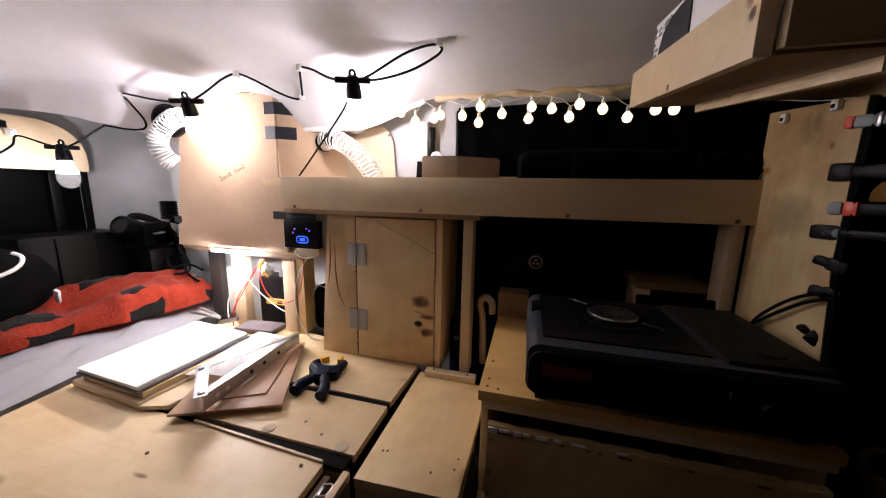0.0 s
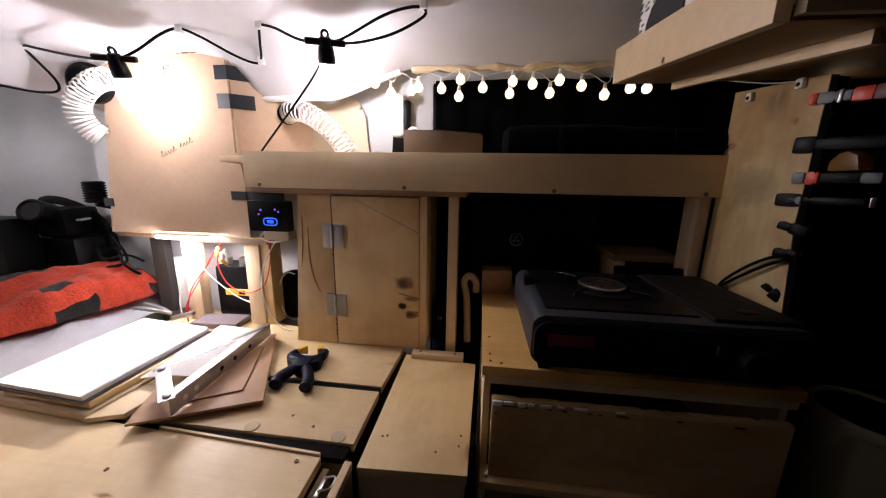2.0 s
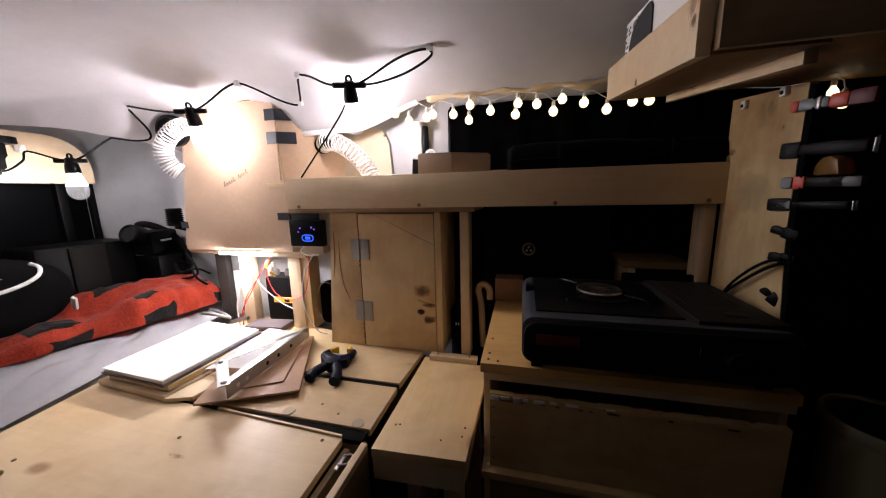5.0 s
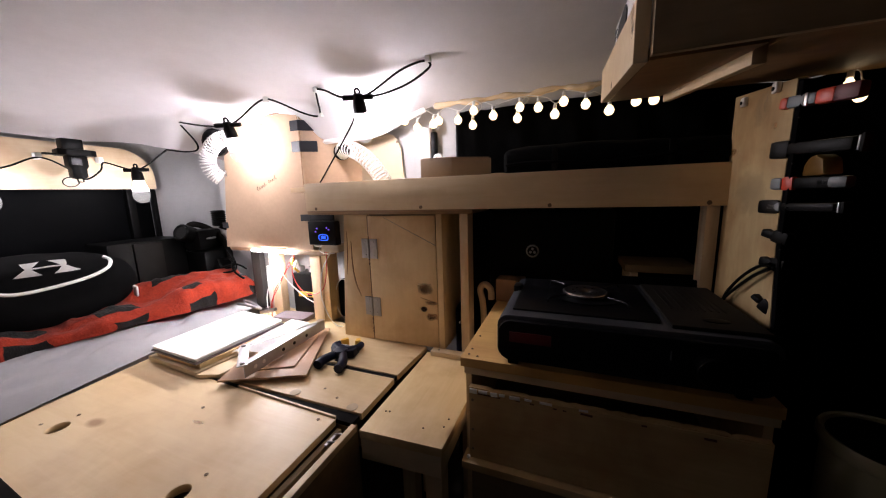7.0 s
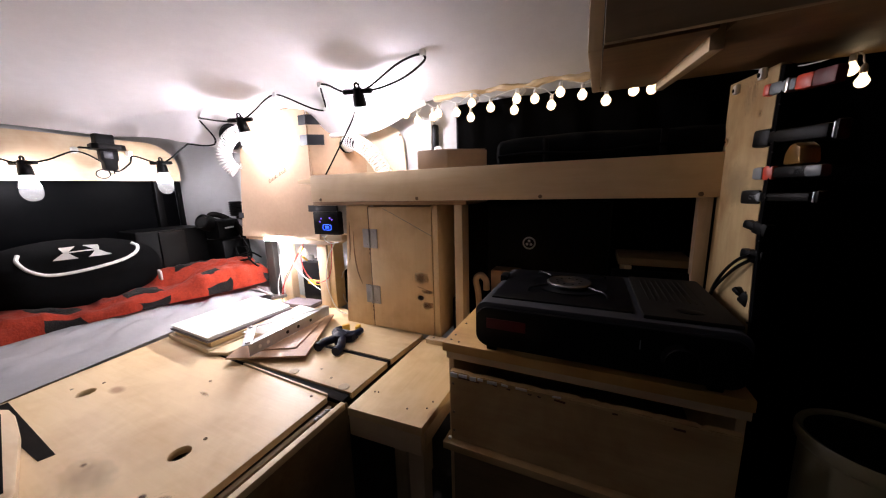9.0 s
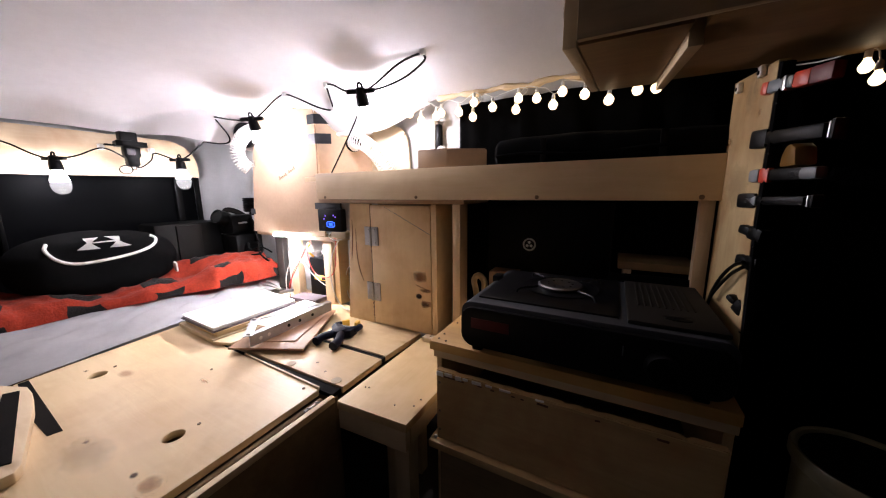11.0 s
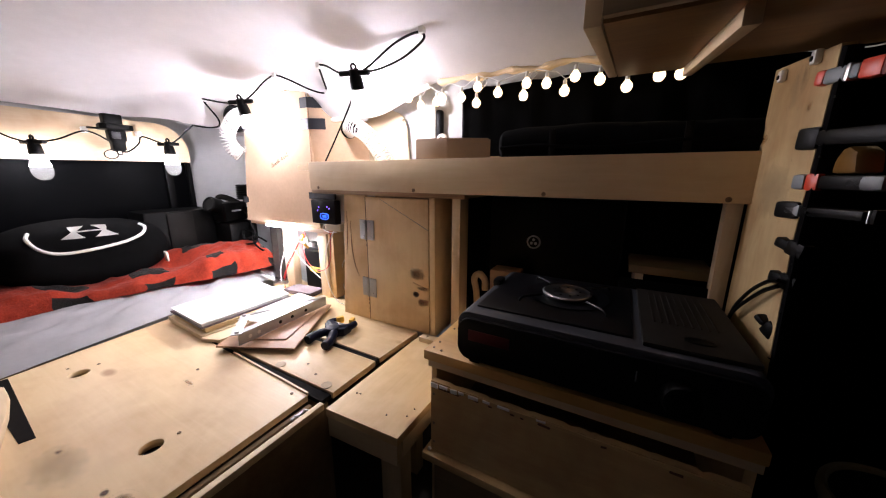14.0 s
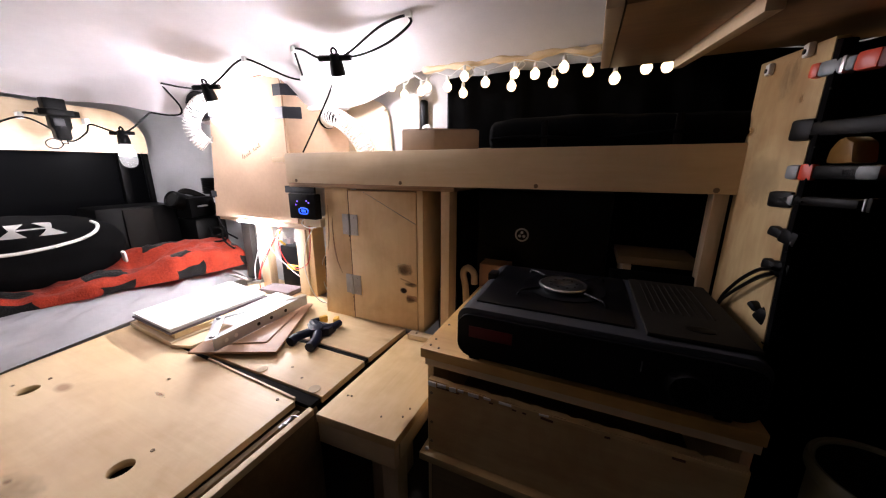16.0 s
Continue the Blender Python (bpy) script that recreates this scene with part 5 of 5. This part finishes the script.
tool("grey_knife", "grey and red utility knife", 0.564, 0.474, 0.834, 0.017, [(GREYTOOL, 0, 0.17, 1, "grip"), (REDP, 0.17, 0.34, 1.15, "slider"), (BLACKR, 0.34, 0.84, 0.9, "body"), (plain("dark_tool_cap", (0.05, 0.06, 0.065), 0.4), 0.62, 1.0, 0.85, "cap")])
tool("black_clip", "black clip with a pale label", 0.578, 0.472, 0.802, 0.018, [(BLACKR, 0, 0.28, 1.1, "grip"), (GREYTOOL, 0.10, 0.30, 0.8, "label"), (BLACKR, 0.3, 0.9, 0.6, "body"), (STEEL, 0.935, 0.95, 0.7, "jaw"), (BLACKR, 0.95, 1.0, 0.8, "jaw")], 0.002)
tool("black_peg", "small black spring peg", 0.568, 0.53, 0.759, 0.018, [(BLACKR, 0, 0.55, 0.7, "grip"), (BLACKR, 0.4, 1.0, 1, "body")], -0.008)
tool("cable_peg", "black peg gripping the cables", 0.566, 0.53, 0.718, 0.020, [(BLACKR, 0, 0.6, 0.7, "grip"), (BLACKR, 0.4, 1.0, 1, "body")], -0.004)
tool("black_hook", "small black wire hook on the board", 0.570, 0.54, 0.655, 0.014, [(BLACKR, 0, 0.5, 0.6, "grip"), (BLACKR, 0.4, 1.0, 1.4, "body")], -0.018, 0.398, 30)
sack = thing("red_sack", (0.53, 0.40, 0.84), "dull red cloth sack hanging in the dark", "sack")
part("sack", bm_lathe([(0.006, 0.955), (0.016, 0.94), (0.035, 0.91), (0.048, 0.87), (0.044, 0.83), (0.020, 0.81)], 18, Matrix.Translation((0.545, 0.40, 0))), REDP, sack)
part("cord", bm_tube([(0.545, 0.40, 0.95), (0.547, 0.40, 0.98)], 0.003, 6, 3), BLACKR, sack)
yl = thing("amber_handle", (0.42, 0.51, 0.857), "amber plastic tool handle stuck behind the strip", "handle", "tools on the board")
part("handle", bm_prism([(0.536, 0.843), (0.534, 0.858), (0.524, 0.868), (0.514, 0.870), (0.500, 0.864), (0.494, 0.843)], 0.412, 0.432, "x", 0.004), plain("amber_plastic", (0.15, 0.075, 0.014), 0.4), yl)
wires("stove_cables", "pair of black cables from the peg to the stove", BLACKR, [
    [(0.394, 0.538, 0.719), (0.392, 0.565, 0.709), (0.390, 0.60, 0.686), (0.390, 0.64, 0.652), (0.391, 0.66, 0.628), (0.390, 0.69, 0.57)],
    [(0.394, 0.538, 0.712), (0.391, 0.565, 0.697), (0.389, 0.60, 0.672), (0.389, 0.64, 0.642), (0.390, 0.66, 0.622), (0.389, 0.69, 0.565)]], 0.0026, "cable")
rad = thing("black_tray", (0.30, 0.74, 0.54), "black tray leaning behind the stove", "tray")
part("tray", bm_obox(0.305, 0.735, 0.590, 0.145, 0.012, 0.104, 0, -16, 0, 0.005), BLACKF, rad)
waste = thing("waste_bin", (0.528, 0.500, 0.0), "pale plastic bin with a black liner in the dark corner", "bin")
AT = Matrix.Translation((0.528, 0.500, 0.0)) @ Matrix.Diagonal((1, 1, 1.09, 1))
part("wall", bm_lathe([(0.010, 0.001), (0.052, 0.001), (0.055, 0.006), (0.063, 0.436), (0.060, 0.436), (0.050, 0.012), (0.010, 0.010)], 40, AT), BUCKETM, waste)
part("rim", bm_lathe([(0.0610, 0.4365), (0.0660, 0.432), (0.0690, 0.437), (0.0690, 0.447), (0.0670, 0.451), (0.0630, 0.450), (0.0605, 0.444)], 40, AT), BUCKETM, waste)
part("liner", bm_lathe([(0.0598, 0.4465), (0.0590, 0.420), (0.0580, 0.35), (0.056, 0.29), (0.010, 0.28)], 32, AT), BLACKP, waste, "black plastic liner")

# ---- string lights ----
fest = thing("festoon_lights", (-0.7, 0.69, 1.08), "black festoon cable with lit clear bulbs", "string lights")


def cable(points, r=0.0028):
    part("cable", bm_tube(points, r, 7, 8), BLACKR, fest)


cable([(-1.43, -0.42, 0.985), (-1.41, -0.30, 0.950), (-1.43, -0.15, 0.985), (-1.405, 0.012, 0.940), (-1.43, 0.12, 0.965), (-1.425, 0.22, 0.985), (-1.40, 0.29, 0.945), (-1.388, 0.327, 0.936), (-1.395, 0.38, 0.950), (-1.42, 0.455, 0.985), (-1.40, 0.505, 0.955), (-1.395, 0.54, 0.92), (-1.39, 0.58, 0.95), (-1.405, 0.60, 0.980), (-1.35, 0.63, 0.960), (-1.307, 0.641, 0.952), (-1.26, 0.655, 0.97), (-1.215, 0.664, 0.995), (-1.171, 0.669, 1.014)])
cable([(-1.171, 0.669, 1.014), (-1.13, 0.70, 1.008), (-1.09, 0.715, 1.012), (-1.085, 0.715, 1.035), (-1.10, 0.695, 1.075), (-1.107, 0.683, 1.098), (-1.07, 0.68, 1.092), (-1.00, 0.68, 1.078), (-0.93, 0.681, 1.068), (-0.872, 0.682, 1.067), (-0.83, 0.69, 1.085), (-0.78, 0.705, 1.122), (-0.743, 0.713, 1.134), (-0.71, 0.73, 1.124), (-0.66, 0.765, 1.098), (-0.627, 0.788, 1.088), (-0.609, 0.788, 1.094), (-0.585, 0.755, 1.115), (-0.566, 0.728, 1.132), (-0.558, 0.719, 1.138), (-0.52, 0.712, 1.128), (-0.46, 0.70, 1.100), (-0.400, 0.694, 1.090), (-0.36, 0.694, 1.098), (-0.28, 0.690, 1.132), (-0.225, 0.686, 1.143), (-0.197, 0.685, 1.140), (-0.200, 0.692, 1.128), (-0.26, 0.702, 1.106), (-0.33, 0.702, 1.092), (-0.385, 0.694, 1.088)])
cable([(-0.415, 0.705, 1.06), (-0.46, 0.725, 1.02), (-0.55, 0.755, 0.945), (-0.62, 0.775, 0.885)], 0.0024)


def lamp(x, y, z, lean, filament):
    """A lampholder with cable wings and a clear pear bulb about the holder's middle; the bulb leans away by so many degrees."""
    m = pose(x, y, z, 0, 0, 20) @ pose(0, 0, 0, lean)
    h = part("lampholder", bm_lathe([(0.010, 0.026), (0.0125, 0.022), (0.0125, 0.012), (0.0150, 0.008), (0.0175, -0.014), (0.0165, -0.020)], 20, m), BLACKP, fest)
    wing = bm_obox(0, 0, 0.017, 0.078, 0.014, 0.012, 5, 0, 0, 0.003)
    wing.transform(m)
    part("wing", wing, BLACKP, h)
    eye = bm_tube([(0.006 * math.cos(a), 0, 0.030 + 0.007 * math.sin(a)) for a in [radians(-40 + 260 * k / 10) for k in range(11)]], 0.0028, 6, 2)
    eye.transform(m)
    part("hook", eye, BLACKP, h)
    part("filament", bm_lathe([(0.003, -0.0335), (0.0068, -0.0365), (0.0092, -0.040), (0.010, -0.044), (0.0092, -0.048), (0.0068, -0.0515), (0.003, -0.0545)], 16, m), filament, h, "glowing filament")
    bulb = part("bulb", bm_lathe([(0.0125, -0.018), (0.015, -0.028), (0.0205, -0.044), (0.0235, -0.056)], 20, m), GLOWG, h, "lit bulb")
    tip = part("bulb_tip", bm_lathe([(0.0236, -0.0562), (0.0247, -0.066), (0.0240, -0.075), (0.0215, -0.084), (0.0165, -0.092), (0.009, -0.097), (0.001, -0.0985)], 20, m), GLASS, h, "clear glass bulb tip")
    tip.visible_shadow = bulb.visible_shadow = False


for q in ((-0.872, 0.682, 1.050, 24, GLOWB), (-0.400, 0.694, 1.073, 26, GLOWB), (-1.307, 0.641, 0.935, 3, GLOWR), (-1.388, 0.327, 0.919, 3, GLOWR)):
    lamp(*q)
for q in ((-0.743, 0.713), (-0.558, 0.719), (-0.197, 0.685), (-0.609, 0.790), (-1.107, 0.683)):
    cl = thing("cable_clip", (*q, ceiling_z(*q) - 0.01), "small clear adhesive cable clip", "clip", "cable clips")
    part("clip", bm_box(q[0] - 0.007, q[0] + 0.007, q[1] - 0.006, q[1] + 0.006, ceiling_z(*q) - 0.013, ceiling_z(*q) + 0.004, 0.003), WHITEP, cl)
for y in (0.22, 0.455, 0.60):
    cl = thing("cable_clip", (-1.44, y, 0.985), "small clear adhesive cable clip", "clip", "cable clips")
    part("clip", bm_box(-1.443, -1.418, y - 0.007, y + 0.007, 0.98, 1.0, 0.003), WHITEP, cl)
buckle = thing("roof_buckle", (-1.36, 0.52, 1.03), "black belt buckle hanging from the headliner edge", "buckle")
part("plate", bm_prism([(-1.400, 0.478), (-1.400, 0.552), (-1.345, 0.560), (-1.335, 0.545), (-1.335, 0.485), (-1.345, 0.470)], 0.991, 1.010, "z", 0.003), BLACKR, buckle)
part("mount", bm_box(-1.398, -1.365, 0.490, 0.540, 1.0095, 1.045, 0.003), BLACKR, buckle)
part("lever", bm_obox(-1.365, 0.462, 0.993, 0.016, 0.034, 0.006, 0, 0, 0, 0.002), BLACKR, buckle)
part("body", bm_prism([(0.491, 0.992), (0.539, 0.992), (0.539, 0.958), (0.533, 0.950), (0.533, 0.926), (0.527, 0.920), (0.502, 0.920), (0.496, 0.926), (0.496, 0.950), (0.491, 0.958)], -1.378, -1.350, "x", 0.004), BLACKR, buckle)
part("plate_face", bm_box(-1.351, -1.3485, 0.499, 0.523, 0.962, 0.984, 0.001), plain("dark_chrome", (0.05, 0.05, 0.052), 0.35, 1.0), buckle)
ringp = [(-1.352 + 0.004 * math.sin(t), 0.489 + 0.0185 * math.cos(t), 0.908 + 0.0145 * math.sin(t)) for t in [2 * math.pi * i / 24 for i in range(25)]]
part("ring", bm_tube(ringp, 0.0016, 6, 1), BLACKR, buckle)
shp = [(-1.352, 0.506 + y, 0.912 + z) for y, z in ((0, 0), (0, 0.010), (0.013, 0.010), (0.013, -0.003), (0, -0.003), (0, 0))]
part("shackle", bm_tube(shp, 0.0022, 6, 1), BLACKR, buckle)

fairy = thing("globe_fairy_lights", (0.0, 0.86, 1.06), "string of small lit globe lights on clear wire", "string lights")
GLOBES = ((-0.351, 1.057), (-0.310, 1.034), (-0.258, 1.039), (-0.240, 1.046), (-0.182, 1.042), (-0.136, 1.062), (-0.139, 1.024), (-0.081, 1.043), (-0.010, 1.056),
          (-0.016, 1.029), (0.037, 1.050), (0.078, 1.029), (0.099, 1.057), (0.150, 1.044), (0.203, 1.024), (0.259, 1.038), (0.295, 1.037))
wire = [(-0.40, 0.87, 1.085)]
for i, (x, z) in enumerate(GLOBES):
    y = 0.855
    g = part("globe", bm_lathe([(0.0012, z - 0.0112), (0.0055, z - 0.0100), (0.0092, z - 0.0064), (0.0112, z), (0.0098, z + 0.0056), (0.0056, z + 0.0105), (0.0042, z + 0.013)], 16, Matrix.Translation((x, y, 0))), GLOWF, fairy, "lit frosted globe")
    part("stem", bm_lathe([(0.0045, z + 0.0125), (0.0042, z + 0.022), (0.002, z + 0.026)], 10, Matrix.Translation((x, y, 0))), WHITEP, g)
    wire.append((x + 0.004, y, z + 0.026))
    wire.append((x + 0.022, y + 0.006, 1.078 + 0.006 * math.sin(2.3 * i)))
part("wire", bm_tube(wire, 0.0011, 5, 5), WHITEP, fairy)
for x, y, z in ((0.552, 0.700, 0.970), (0.545, 0.715, 0.992)):
    g = part("globe", bm_lathe([(0.0012, z - 0.0082), (0.0040, z - 0.0074), (0.0068, z - 0.0047), (0.0083, z), (0.0072, z + 0.0042), (0.0045, z + 0.0090), (0.0030, z + 0.013)], 16, Matrix.Translation((x, y, 0))), GLOWF, fairy, "lit frosted globe")
    part("stem", bm_lathe([(0.0045, z + 0.0125), (0.0042, z + 0.022), (0.002, z + 0.026)], 10, Matrix.Translation((x, y, 0))), WHITEP, g)
part("wire", bm_tube([(0.33, 0.86, 1.07), (0.50, 0.80, 1.03), (0.545, 0.715, 1.018), (0.552, 0.700, 0.996)], 0.0011, 5, 5), WHITEP, fairy)


# ---- stains and knots in the wood ----
def stain(parent, x, y, z, w, h, face, mat, turn=0.0):
    """A thin blotch lying on a face that looks along +z, -y or -x."""
    m = {"z": pose(x, y, z), "y": pose(x, y, z, 90), "x": pose(x, y, z, 90, 0, -90)}[face] @ pose(0, 0, 0, 0, 0, turn)
    bm = bm_lathe([(0.5, 0.0), (0.5, 0.0003)], 20, m @ Matrix.Diagonal((w, h, 1, 1)))
    ob = part("stain", bm, mat, parent)
    ob.visible_shadow = False
    return ob


for x, y, w, h, mt in ((-0.338, 0.121, 0.050, 0.040, BROWNSTAIN), (-0.378, 0.117, 0.016, 0.013, DARKKNOT), (-0.538, 0.107, 0.014, 0.012, BROWNSTAIN), (-0.864, 0.190, 0.012, 0.008, BROWNSTAIN),
                       (-0.50, 0.10, 0.16, 0.08, GREYSTAIN), (-0.56, 0.30, 0.04, 0.010, BROWNSTAIN)):
    stain(bed, x, y, TOP + 0.0006, w, h, "z", mt)
for x, z, w, h, mt in ((-0.255, 0.515, 0.030, 0.022, DARKKNOT), (-0.250, 0.575, 0.060, 0.045, BROWNSTAIN), (-0.232, 0.535, 0.050, 0.018, BROWNSTAIN), (-0.235, 0.492, 0.042, 0.028, BROWNSTAIN)):
    stain(cup, x, 0.7330, z, w, h, "y", mt)
for y, z, w, h, mt in ((0.360, 0.998, 0.016, 0.018, DARKKNOT), (0.364, 1.016, 0.022, 0.030, BROWNSTAIN), (0.535, 0.992, 0.010, 0.012, DARKKNOT)):
    stain(ovh, 0.1733, y, z, w, h, "x", mt)
for y, z, w, h, mt in ((0.632, 0.950, 0.05, 0.07, GREYSTAIN), (0.615, 0.958, 0.035, 0.05, GREYSTAIN), (0.712, 0.895, 0.045, 0.018, BROWNSTAIN), (0.64, 0.82, 0.14, 0.10, GREYSTAIN), (0.585, 0.92, 0.012, 0.014, BROWNSTAIN)):
    stain(endp, 0.3998, y, z, w, h, "x", mt)
